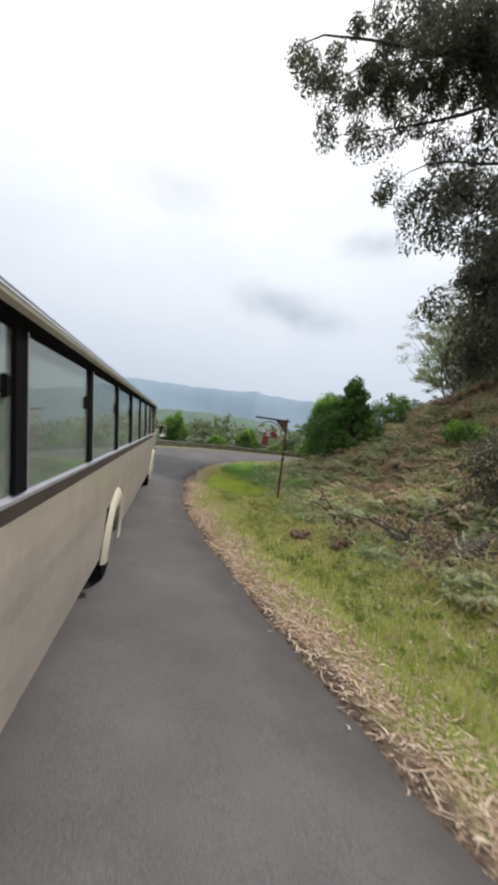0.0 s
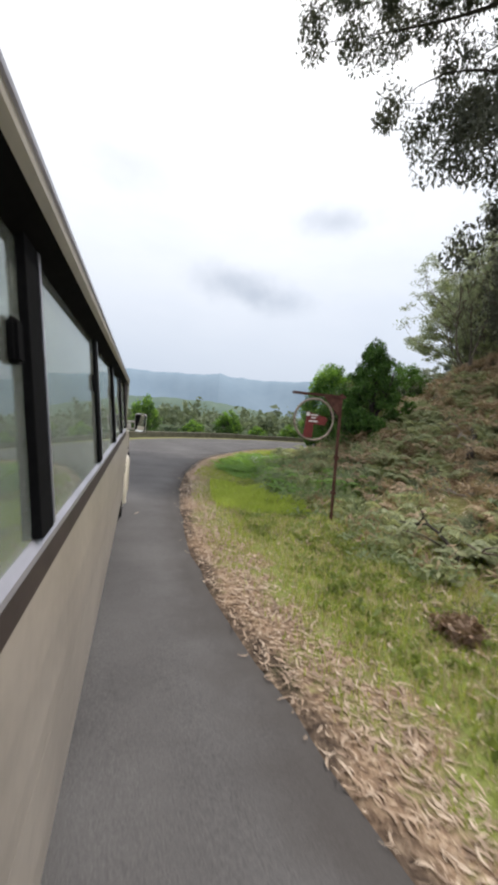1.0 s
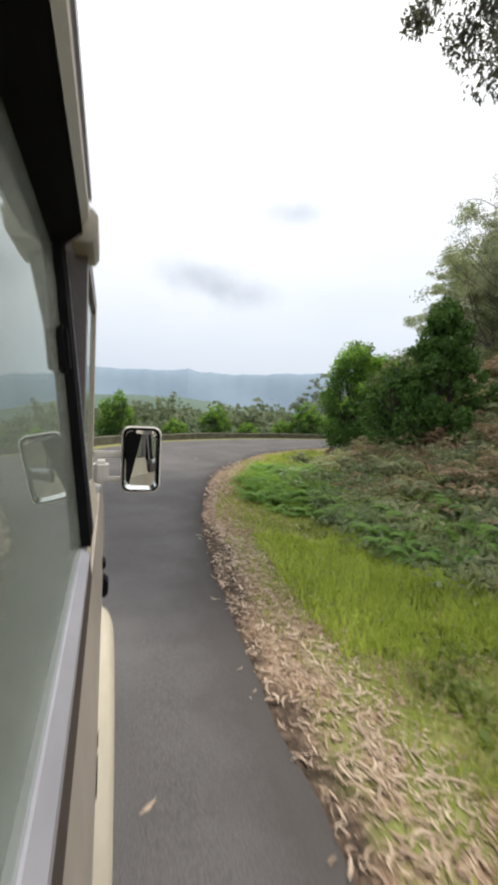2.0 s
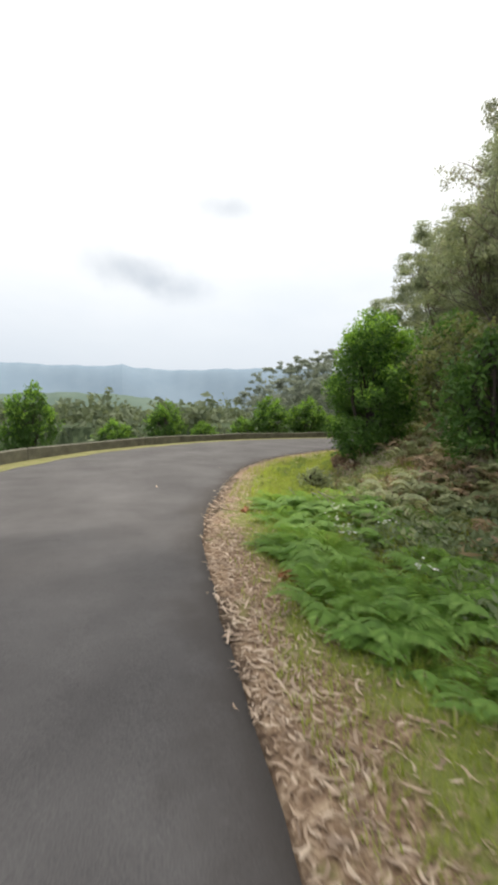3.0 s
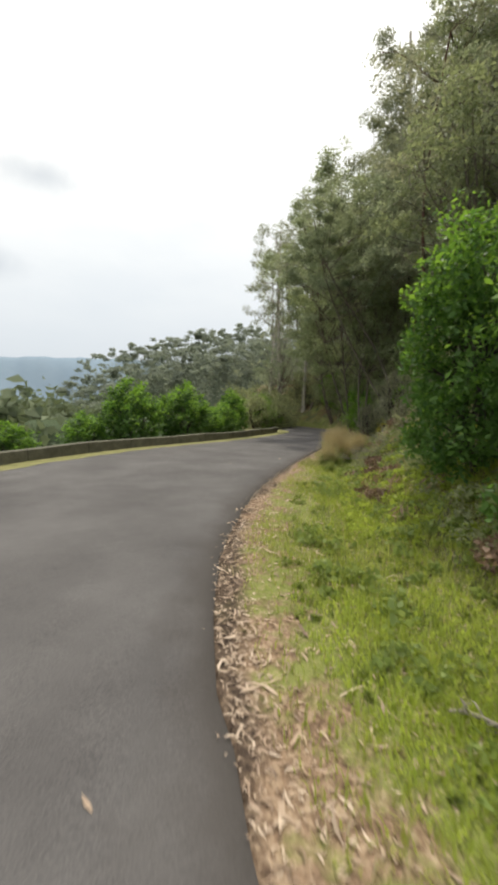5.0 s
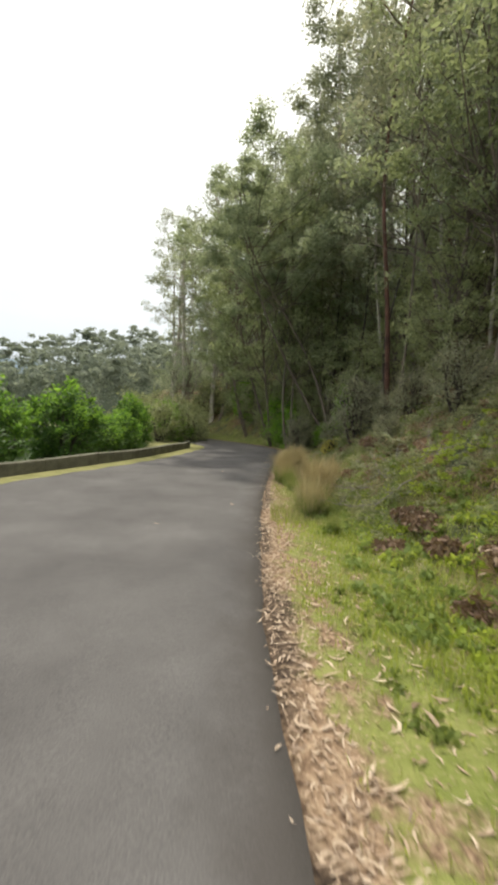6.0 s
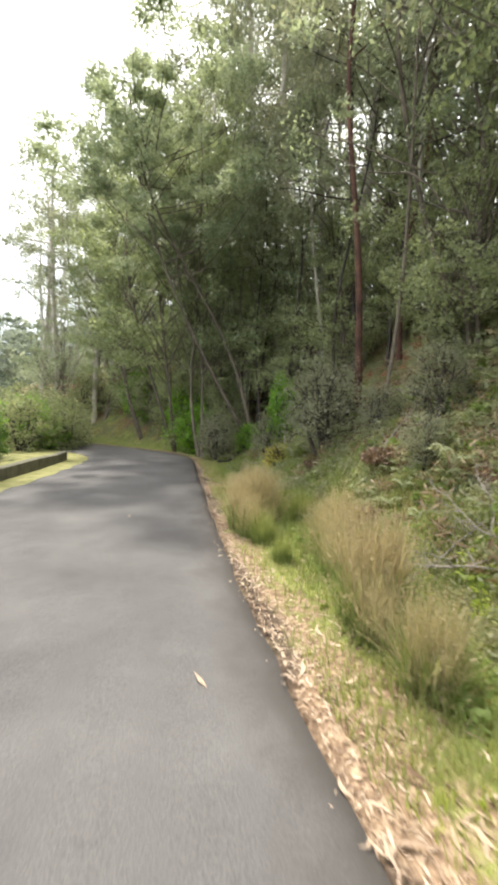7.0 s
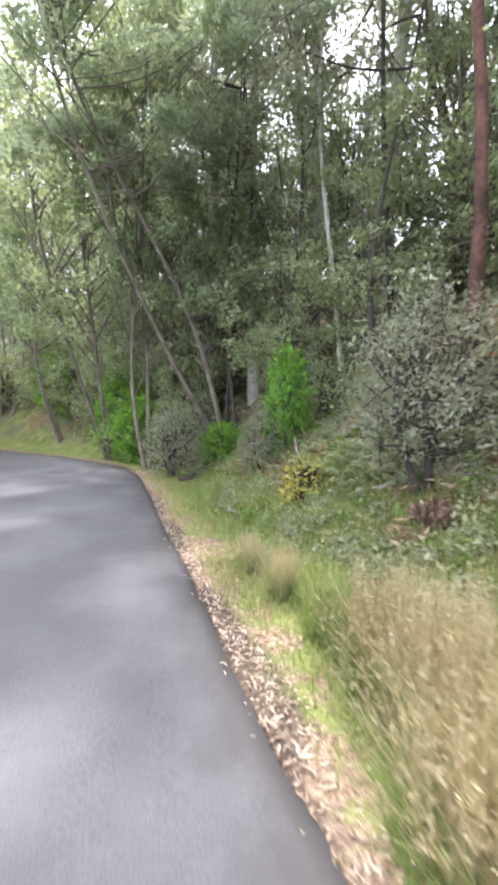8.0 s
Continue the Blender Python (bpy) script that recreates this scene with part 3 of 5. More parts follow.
bole_line = bent((0, 0, -0.4), (-0.8, 1.0, 23), g, 12, 0.02)
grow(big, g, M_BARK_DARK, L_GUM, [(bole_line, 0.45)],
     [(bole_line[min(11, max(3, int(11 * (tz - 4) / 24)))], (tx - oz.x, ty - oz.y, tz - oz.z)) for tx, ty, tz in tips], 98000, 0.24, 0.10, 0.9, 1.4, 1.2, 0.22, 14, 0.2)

shrub(11, on_ground(11.5, 20.1), "dense dark green cone-shaped cypress on the bank", L_CYPRESS, 4.25, 2.0, 19000, 0.13, 0.055, "cypress_tree", low=0.03, cone=True, clump=0.3)
shrub(12, on_ground(13.1, 26.1), "large bushy dark green tree, its top leaves coloured as lit", L_DEEP, 4.9, 1.6, 36000, 0.10, 0.052, "bush", low=0.06, clump=0.42, tips=L_BRIGHT, fresh=1.02)
shrub(113, on_ground(16.5, 28.2), "yellow-green leafy bush behind a larger one", L_DEEP, 4.4, 1.7, 20000, 0.11, 0.055, "bush", low=0.1, tips=L_BRIGHT, fresh=1.0)
shrub(14, on_ground(9.7, 24.0 + 1.2), "low scrubby bush at the foot of the bank", L_WATTLE, 0.6, 0.4, 500, 0.1, 0.05, "bush", clump=0.2)
shrub(15, on_ground(18.8, 27.0), "dark green bush at the edge of the wood", L_DEEP, 4.0, 2.0, 8000, 0.15, 0.08, "bush")
shrub(16, on_ground(13.4, 23.2), "dark bush on the brown bank", L_OLIVE, 3.0, 1.5, 5000, 0.14, 0.07, "bush")

shrub(17, on_ground(12.6, 13.3), "yellow-green round bush on the bank", L_DEEP, 1.1, 0.75, 2600, 0.1, 0.05, "bush", clump=0.25, tips=L_BRIGHT)
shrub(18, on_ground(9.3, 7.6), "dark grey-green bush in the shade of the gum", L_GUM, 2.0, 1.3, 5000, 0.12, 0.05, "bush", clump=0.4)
shrub(19, on_ground(10.5, 20.9), "dark green pointed bush beside the cypress", L_CYPRESS, 2.7, 1.2, 6500, 0.13, 0.05, "bush", clump=0.3)

# round shrubs behind the wall
base = shrub(21, on_ground(23.2, 45.6), "round leafy green shrub behind the wall", L_CYPRESS, 3.6, 1.85, 8000, 0.17, 0.09, group="shrubs behind the wall", tips=L_BRIGHT)
copy_thing(base, placed(27.3, 45.6, 70, 1.0))
copy_thing(base, placed(3.7, 37.0, 140, 0.86, wide=0.75))
copy_thing(base, placed(12.3, 42.6, 200, 0.75))
copy_thing(base, placed(-0.6, 34.5, 20, 0.9, wide=0.7))
copy_thing(base, placed(20.6, 46.0, 250, 0.62))
copy_thing(base, placed(30.3, 46.2, 10, 0.62, wide=1.3))
copy_thing(base, placed(33.2, 47.0, 120, 0.6, wide=1.4))
copy_thing(base, placed(36.4, 48.2, 300, 0.95, wide=0.8))
copy_thing(base, placed(8.6, 41.0, 300, 0.5, wide=1.2))
copy_thing(base, placed(16.2, 44.6, 330, 0.5, wide=1.2))

# the wood: dark many-stemmed trees along the bank
w1 = wattle(31, placed(25.6, 29.0, 0), "olive-green many-stemmed tree on the bank", L_WATTLE, 10.5, 4.2, leaves=13000, low=0.52)
w2 = wattle(32, placed(36.8, 28.2, 40), "grey-olive many-stemmed tree on the bank", L_HAZE, 13.0, 5.0, low=0.5, leaves=10500)
w3 = wattle(33, placed(39.6, 32.4, 80), "slender grey-leaved tree in the wood", L_HAZE, 11.5, 3.4, stems=2, low=0.42, leaves=6500)
w4 = wattle(34, placed(41.4, 38.4, 0), "tall dense olive-green tree leaning over the road", L_WATTLE, 22.0, 5.0, low=0.28, leaves=16000, stems=2, bark=M_BARK_BROWN, clump=0.85, leaf_length=0.21)
wattle(35, placed(40.6, 35.4, 0), "tall tree leaning out with its crown over the road", L_HAZE, 18.0, 6.8, low=0.56, leaves=40000, stems=2, bark=M_BARK_BROWN, clump=0.8, leaf_length=0.17, lean=(-3.5, 3.4))
wattle(37, placed(33.8, 28.0, 0), "tall dark tree on the bank with limbs high over the road", L_WATTLE, 20.0, 5.6, low=0.58, leaves=34000, stems=2, bark=M_BARK_DARK, clump=0.8, leaf_length=0.15)
copy_thing(w4, placed(50.5, 44.6, 60, 1.05))
copy_thing(w4, placed(56.5, 50.5, 300, 1.1))
copy_thing(w4, placed(45.6, 40.8, 130, 1.1))
for src, spots in ((w1, ((42.4, 35.6, 90, 1.0), (25.8, 24.3, 200, 0.85), (47.5, 37.5, 20, 1.1), (53.5, 42.0, 60, 1.2))),
                   (w2, ((29.0, 29.6, 200, 0.95), (32.3, 26.5, 300, 1.0), (44.8, 36.8, 30, 0.85), (21.4, 24.2, 60, 0.72), (51.1, 38.2, 140, 1.0), (58.0, 47.6, 33, 1.2))),
                   (w3, ((42.0, 30.6, 60, 1.1), (28.4, 27.0, 80, 1.0), (43.1, 32.9, 170, 1.1), (48.8, 34.4, 70, 1.3), (30.7, 23.0, 40, 1.2), (55.7, 54.9, 99, 1.1), (62.5, 53.2, 20, 1.2)))):
    for x, y, turn, size in spots:
        copy_thing(src, placed(x, y, turn, size))

# young leafy trees filling the wood's edge
L_SAPLING = foliage("sapling_leaves", (0.10, 0.125, 0.065), (0.25, 0.29, 0.165), (0.46, 0.50, 0.31), 0.55)
sapling = wattle(36, placed(38.6, 33.0, 0), "young grey-green leafy tree at the wood's edge", L_SAPLING, 6.5, 2.5, "young trees at the wood's edge", 7500, 0.10, 3, M_BARK_BROWN, 0.5, 0.13)
for x, y, turn, size in ((36.4, 31.2, 50, 1.0), (34.6, 29.4, 120, 1.15), (32.6, 28.0, 260, 1.2), (44.0, 36.0, 30, 1.1), (46.4, 38.0, 80, 1.3), (39.4, 30.6, 150, 1.3), (43.0, 32.6, 10, 1.4), (30.4, 29.4, 300, 0.8), (28.2, 29.6, 20, 0.8), (36.8, 28.4, 70, 1.4), (48.6, 40.6, 110, 1.3), (47.0, 35.0, 240, 1.5), (26.6, 27.0, 170, 0.9), (52.2, 44.2, 20, 1.4)):
    copy_thing(sapling, placed(x, y, turn, size))

# tall gums behind
e1 = eucalypt(41, placed(42.7, 34.0), "tall pale-trunked gum tree with thin foliage")
eucalypt(43, placed(43.8, 36.2), "very tall gum tree with pale drooping foliage", 33.0, 6.5, leaves=16000, bole=0.42, size=0.26)
e2 = eucalypt(42, placed(48.5, 36.9), "tall pale-trunked gum tree with thin foliage", 29.0, 6.0)
for src, spots in ((e1, ((37.4, 30.4, 40, 1.0), (33.4, 25.3, 90, 1.05), (57.6, 42.6, 200, 1.1), (44.1, 27.8, 120, 1.1), (59.8, 56.5, 10, 1.05), (68.0, 46.7, 140, 1.2), (28.4, 20.2, 60, 1.0))),
                   (e2, ((40.5, 32.1, 150, 0.9), (52.3, 40.1, 20, 1.0), (57.4, 51.7, 250, 1.0), (38.8, 24.3, 30, 1.05), (63.2, 60.2, 310, 0.95), (48.4, 30.4, 80, 1.1), (33.4, 19.7, 200, 1.0), (61.5, 42.3, 10, 1.1), (74.9, 56.1, 50, 1.2), (58.7, 33.5, 170, 1.2)))):
    for x, y, turn, size in spots:
        copy_thing(src, placed(x, y, turn, size))

# bare and red trunks on the slope
def pole_tree(seed, x, y, h, r, bark, label):
    g = np.random.default_rng(seed)
    t = thing("tree", on_ground(x, y), label, "tree")
    line = bent((0, 0, -0.5), (g.normal() * 0.5, g.normal() * 0.4, h), g, 12, 0.03)
    ends = [(line[k], line[k] + np.array([g.normal() * 1.8, g.normal() * 1.8, 0.8 + g.random()])) for k in (7, 8, 9, 9, 10, 10, 11, 11)]
    return grow(t, g, bark, L_GREY, [(line, r)], ends, 1800, 0.2, 0.07, 0.7, 0.6, 0.7, 0.4, 3, 0.1)


pole_tree(51, 31.2, 31.8, 18, 0.115, M_BARK_RED, "straight reddish-brown tree trunk on the slope")
pole_tree(52, 27.8, 28.7, 9, 0.06, M_BARK_PALE, "thin pale bare trunk on the bank")
pole_tree(53, 32.3, 30.2, 14, 0.09, M_BARK_RED, "thin reddish trunk on the slope")
pole_tree(54, 31.2, 29.4, 14, 0.08, M_BARK_PALE, "thin pale leaning trunk on the slope")
pole_tree(55, 34.7, 31.7, 13, 0.07, M_BARK_DARK, "thin dark trunk in the wood")
pole_tree(56, 40.4, 34.9, 14, 0.07, M_BARK_DARK, "thin dark trunk at the edge of the wood")
pole_tree(57, 36.5, 32.1, 14, 0.09, M_BARK_PALE, "thin pale trunk in the wood")
pole_tree(59, 35.6, 31.0, 17, 0.10, M_BARK_DARK, "crooked dark trunk on the bank")
pole_tree(60, 41.8, 35.3, 16, 0.09, M_BARK_DARK, "crooked dark trunk on the bank")
pole_tree(61, 33.2, 30.4, 17, 0.07, M_BARK_DARK, "slender dark trunk on the bank")
pole_tree(62, 29.6, 31.6, 14, 0.06, M_BARK_BROWN, "slender brown trunk on the bank")
pole_tree(58, 38.7, 33.9, 14, 0.08, M_BARK_DARK, "thin dark trunk in the wood")

# undergrowth
grey = shrub(61, on_ground(30.2, 33.0), "pale grey-green leafy shrub on the bank", L_GREY, 2.9, 1.25, 6500, 0.085, 0.034, group="shrubs under the trees", low=0.25, clump=0.36)
for x, y, turn, size in ((24.6, 30.0, 30, 0.7), (27.0, 31.0, 90, 0.6), (31.9, 32.5, 150, 0.7), (35.5, 34.6, 10, 0.6), (25.8, 31.7, 200, 0.4), (39.2, 37.3, 60, 0.9), (21.8, 27.4, 80, 0.9), (19.6, 26.4, 180, 0.8), (28.5, 31.8, 20, 0.45)):
    copy_thing(grey, placed(x, y, turn, size))
green = shrub(62, on_ground(43.8, 38.9), "bright green leafy shrub under the trees", L_BRIGHT, 3.2, 1.6, 3600, 0.17, 0.09, group="bright shrubs under the trees", clump=0.4)
for x, y, turn, size, wide in ((35.4, 34.0, 30, 0.85, 0.52), (46.1, 39.9, 70, 1.3, 1.0), (39.4, 35.6, 140, 0.45, 1.3), (49.0, 53.0, 0, 1.2, 1.2), (45.7, 50.2, 45, 0.9, 1.3), (43.5, 48.4, 90, 0.7, 1.3), (53.8, 45.5, 10, 1.4, 1.0)):
    copy_thing(green, placed(x, y, turn, size, wide=wide))
dark = shrub(63, on_ground(42.6, 37.0), "dark olive undergrowth bush", L_BRACKEN, 2.8, 1.6, 4500, 0.14, 0.06, group="dark bushes under the trees", clump=0.42)
for x, y, turn, size in ((35.6, 32.8, 30, 0.6), (41.8, 37.0, 80, 0.8), (25.6, 27.8, 10, 0.9), (29.1, 29.8, 130, 0.6), (45.2, 39.7, 10, 1.1), (49.5, 42.0, 60, 1.3), (56.5, 47.7, 100, 1.5), (46.0, 52.0, 20, 1.2), (59.0, 52.5, 20, 1.6), (43.5, 47.5, 40, 1.0), (46.5, 49.0, 90, 1.3), (50.0, 51.5, 140, 1.5), (42.0, 49.5, 200, 1.2), (53.0, 56.0, 10, 1.8), (48.0, 55.5, 60, 1.6)):
    copy_thing(dark, placed(x, y, turn, size))


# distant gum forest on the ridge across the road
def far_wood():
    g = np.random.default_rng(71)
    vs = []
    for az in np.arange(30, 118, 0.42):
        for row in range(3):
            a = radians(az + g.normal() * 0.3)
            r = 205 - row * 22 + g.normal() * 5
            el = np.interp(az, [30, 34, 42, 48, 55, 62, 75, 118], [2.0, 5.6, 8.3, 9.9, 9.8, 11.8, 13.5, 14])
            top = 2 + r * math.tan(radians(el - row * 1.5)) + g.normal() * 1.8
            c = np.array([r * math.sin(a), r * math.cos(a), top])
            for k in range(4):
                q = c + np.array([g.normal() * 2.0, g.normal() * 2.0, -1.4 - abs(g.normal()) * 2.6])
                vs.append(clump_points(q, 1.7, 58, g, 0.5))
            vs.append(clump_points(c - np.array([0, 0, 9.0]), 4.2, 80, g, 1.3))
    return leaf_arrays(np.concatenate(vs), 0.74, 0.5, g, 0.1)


# haze of distance painted into the leaf colour: paled and greyed
L_FAR = foliage("haze_pale_leaves", (0.19, 0.225, 0.21), (0.235, 0.27, 0.25), (0.29, 0.325, 0.30), 0.55, 0.9)
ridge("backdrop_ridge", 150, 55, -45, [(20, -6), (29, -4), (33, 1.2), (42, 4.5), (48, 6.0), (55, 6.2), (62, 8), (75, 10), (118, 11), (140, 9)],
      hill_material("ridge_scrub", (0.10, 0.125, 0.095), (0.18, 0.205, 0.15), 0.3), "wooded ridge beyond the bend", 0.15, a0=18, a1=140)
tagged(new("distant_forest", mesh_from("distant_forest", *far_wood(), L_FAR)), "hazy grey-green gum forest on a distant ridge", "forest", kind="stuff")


M_BARK_GREY = plain("grey_bark", (0.34, 0.315, 0.285), 0.9, spread=0.35, scale=1.5, bump=0.4)


def deep_wood():
    """The wood behind the nearest trees: many slim trunks and thin crowns."""
    g = np.random.default_rng(73)
    trunks, pts = [], []
    n = 220
    s = 40 + 72 * g.random(n)
    d = np.where(s < 57, 13.5, 10.0) + 34 * g.random(n) ** 1.1
    q = np.stack([np.interp(s, LS, LINE[:, 0]) + np.interp(s, LS, NRM[:, 0]) * d, np.interp(s, LS, LINE[:, 1]) + np.interp(s, LS, NRM[:, 1]) * d], 1)
    z = land(q[:, 0], q[:, 1])
    for k in range(n):
        h = 17 + 13 * g.random()
        top = np.array([g.normal() * 0.8, g.normal() * 0.8, h])
        base_ = np.array([q[k, 0], q[k, 1], z[k] - 0.5])
        line = bent(base_, base_ + top, g, 7, 0.02)
        trunks.append(tube(line, np.linspace(0.16, 0.04, 7), 5))
        for _ in range(7):
            u = 0.28 + 0.73 * g.random() ** 0.8
            c = base_ + top * u + np.array([g.normal() * 1.7, g.normal() * 1.7, 0])
            pts.append(clump_points(c, 1.0 + 0.5 * g.random(), 50, g, 0.7))
        for _ in range(6):
            c = base_ + np.array([g.normal() * 2.2, g.normal() * 2.2, 0.8 + 2.4 * g.random()])
            pts.append(clump_points(c, 1.1 + 0.6 * g.random(), 50, g, 0.8))
    return joined(trunks), leaf_arrays(np.concatenate(pts), 0.34, 0.14, g, 0.5)


# haze among the trunks is painted as a paler leaf colour
L_DEEP_WOOD = foliage("hazed_wood_leaves", (0.16, 0.185, 0.14), (0.29, 0.32, 0.245), (0.45, 0.48, 0.38), 0.5, 0.8)
wood_trunks, wood_leaves = deep_wood()
wood = thing("woodland", (0, 0, 0), "dense grey-green wood of slim trees on the slope", "woodland", kind="stuff")
tagged(part("trunks", smooth(mesh_from("trunks", *wood_trunks, M_BARK_GREY)), None, wood), kind="stuff")
tagged(part("foliage", mesh_from("foliage", *wood_leaves, L_DEEP_WOOD), None, wood), kind="stuff")


def valley_wood():
    """Tree tops on the falling ground left of the road and across the valley."""
    g = np.random.default_rng(72)
    vs = []
    r = 60 + 400 * g.random(1700) ** 0.8
    a = np.radians(-60 + 105 * g.random(1700))
    x, y = r * np.sin(a), r * np.cos(a)
    d, s_ = side_of(x, y)
    z = land(x, y)
    for k in np.nonzero(d < -26)[0]:
        size = 1.6 + 1.6 * g.random()
        for _ in range(3):
            q = np.array([x[k], y[k], z[k] + size * 0.4]) + g.normal(size=3) * size * 0.6
            vs.append(clump_points(q, size, 36, g, 0.8))
    return leaf_arrays(np.concatenate(vs), 1.1, 0.7, g, 0.1)


# leaf colour lightened to stand in for valley haze
L_VALLEY = foliage("hazed_valley_leaves", (0.10, 0.13, 0.085), (0.15, 0.185, 0.12), (0.22, 0.26, 0.165), 0.3, 0.9)
tagged(new("valley_forest", mesh_from("valley_forest", *valley_wood(), L_VALLEY)), "green tree tops in the valley below the road", "forest", kind="stuff")


# ---- the hanging sign ----
def ring_mesh(R, r, n=48, m=8):
    a = np.linspace(0, 2 * np.pi, n, endpoint=False)
    b = np.linspace(0, 2 * np.pi, m, endpoint=False)
    v = [((R + r * math.cos(q)) * math.cos(p), r * math.sin(q), (R + r * math.cos(q)) * math.sin(p)) for p in a for q in b]
    f = [(i * m + j, ((i + 1) % n) * m + j, ((i + 1) % n) * m + (j + 1) % m, i * m + (j + 1) % m) for i in range(n) for j in range(m)]
    return smooth(mesh_from("ring", v, f, None))


def box(bm, lo, hi, m=None):
    r = bmesh.ops.create_cube(bm, size=1)
    mid, size = (Vector(lo) + Vector(hi)) / 2, Vector(hi) - Vector(lo)
    for v in r["verts"]:
        v.co = Vector((v.co.x * size.x, v.co.y * size.y, v.co.z * size.z)) + mid
        if m:
            v.co = m @ v.co
    return r["verts"]


def boxed(lo, hi, bevel=0.0, m=None):
    bm = bmesh.new()
    box(bm, lo, hi, m)
    if bevel:
        bmesh.ops.bevel(bm, geom=list(bm.edges), offset=bevel, segments=2, affect="EDGES")
    return bm


M_MAROON = plain("maroon_paint", (0.16, 0.025, 0.022), 0.5, spread=0.2, scale=8)
M_WHITE = plain("white_paint", (0.72, 0.70, 0.66), 0.5, spread=0.08, scale=8)
M_RING = plain("pale_rim_paint", (0.27, 0.22, 0.175), 0.6, spread=0.25, scale=12)
sign = thing("hanging_sign", Matrix.Translation(on_ground(4.62, 12.05, 0.0)) @ Matrix.Rotation(radians(-8), 4, "Z"), "rusty steel post with a ring-shaped hanging sign", "sign")
part("post", boxed((-0.025, -0.025, -0.3), (0.025, 0.025, 2.55), 0.006, Matrix.Translation((0.07, 0, 0)) @ Matrix.Rotation(radians(-1.0), 4, "Y")), M_RUST, sign)
part("arm", boxed((-0.98, -0.03, 2.46), (0.12, 0.03, 2.51), 0.006), M_RUST, sign)
bm = bmesh.new()
vs = [bm.verts.new(c) for c in ((-0.34, -0.01, 2.46), (0.03, -0.01, 2.46), (0.03, -0.01, 2.08), (-0.34, 0.01, 2.46), (0.03, 0.01, 2.46), (0.03, 0.01, 2.08))]
for f in ((0, 1, 2), (5, 4, 3), (0, 3, 4, 1), (1, 4, 5, 2), (2, 5, 3, 0)):
    bm.faces.new([vs[i] for i in f])
part("gusset", bm, M_RUST, sign)
rg = part("ring", ring_mesh(0.40, 0.022), M_RING, sign, "pale painted steel ring")
rg.location = (-0.50, 0, 2.0)
bm = bmesh.new()
out = [(-0.15, -0.36), (0.04, -0.36), (0.05, -0.09), (0.29, -0.10), (0.33, 0.02), (0.27, 0.07), (0.10, 0.10), (-0.10, 0.15), (-0.11, 0.0)]
fr = [bm.verts.new((x, -0.012, z)) for x, z in out]
bk = [bm.verts.new((x, 0.012, z)) for x, z in out]
bm.faces.new(fr)
bm.faces.new(bk[::-1])
for i in range(len(out)):
    j = (i + 1) % len(out)
    bm.faces.new((fr[j], fr[i], bk[i], bk[j]))
pl = part("plate", bm, M_MAROON, sign, "maroon cut-out sign plate")
pl.location = (-0.55, 0, 2.0)
for z, a, b in ((0.085, -0.03, 0.03), (0.085, 0.04, 0.12), (0.03, -0.02, 0.08), (-0.035, -0.06, 0.02), (-0.035, 0.03, 0.12)):
    q = part("lettering", boxed((a, -0.02, z - 0.014), (b, -0.013, z + 0.014), 0.004), M_WHITE, pl)
q = part("emblem", boxed((-0.12, -0.02, 0.06), (-0.05, -0.013, 0.13), 0.003), M_WHITE, pl)
for k in (0.55, 1.25):
    part("clamp", boxed((0.01, -0.045, k), (0.10, 0.045, k + 0.06), 0.006), M_RUST, sign)


# ---- ferns, tussocks, dead wood ----
def fern_arrays(seed, fronds=14, size=0.9, n=24):
    g = np.random.default_rng(seed)
    out = []
    for k in range(fronds):
        vs, fs, o = [], [], 0
        a = k * 6.28 / fronds + g.random() * 0.5
        L = size * (0.7 + 0.5 * g.random())
        lift = 0.45 + 0.55 * g.random()
        u = np.linspace(0, 1, n)
        rad = L * (u - 0.18 * u ** 2)
        z = L * lift * (1.25 * u - 0.95 * u ** 2)
        px, py = rad * math.cos(a), rad * math.sin(a)
        side_v = np.array([-math.sin(a), math.cos(a), 0])
        fwd = np.array([math.cos(a), math.sin(a), -0.25])
        for i in range(2, n):
            w = 0.30 * L * (1 - u[i]) ** 0.8 + 0.015
            for sgn in (1, -1):
                b = np.array([px[i], py[i], z[i]])
                tip = b + side_v * sgn * w + fwd * w * 0.45 + np.array([0, 0, -0.18 * w + 0.04 * g.normal() * w])
                h = fwd * L * 0.36 / n
                mid = (b + tip) / 2 + np.array([0, 0, 0.06 * w])
                vs += [b - h, mid + h * 1.3, tip, mid - h * 1.3]
                fs.append((o, o + 1, o + 2, o + 3))
                o += 4
        out.append((np.array(vs), np.array(fs)))
    return out


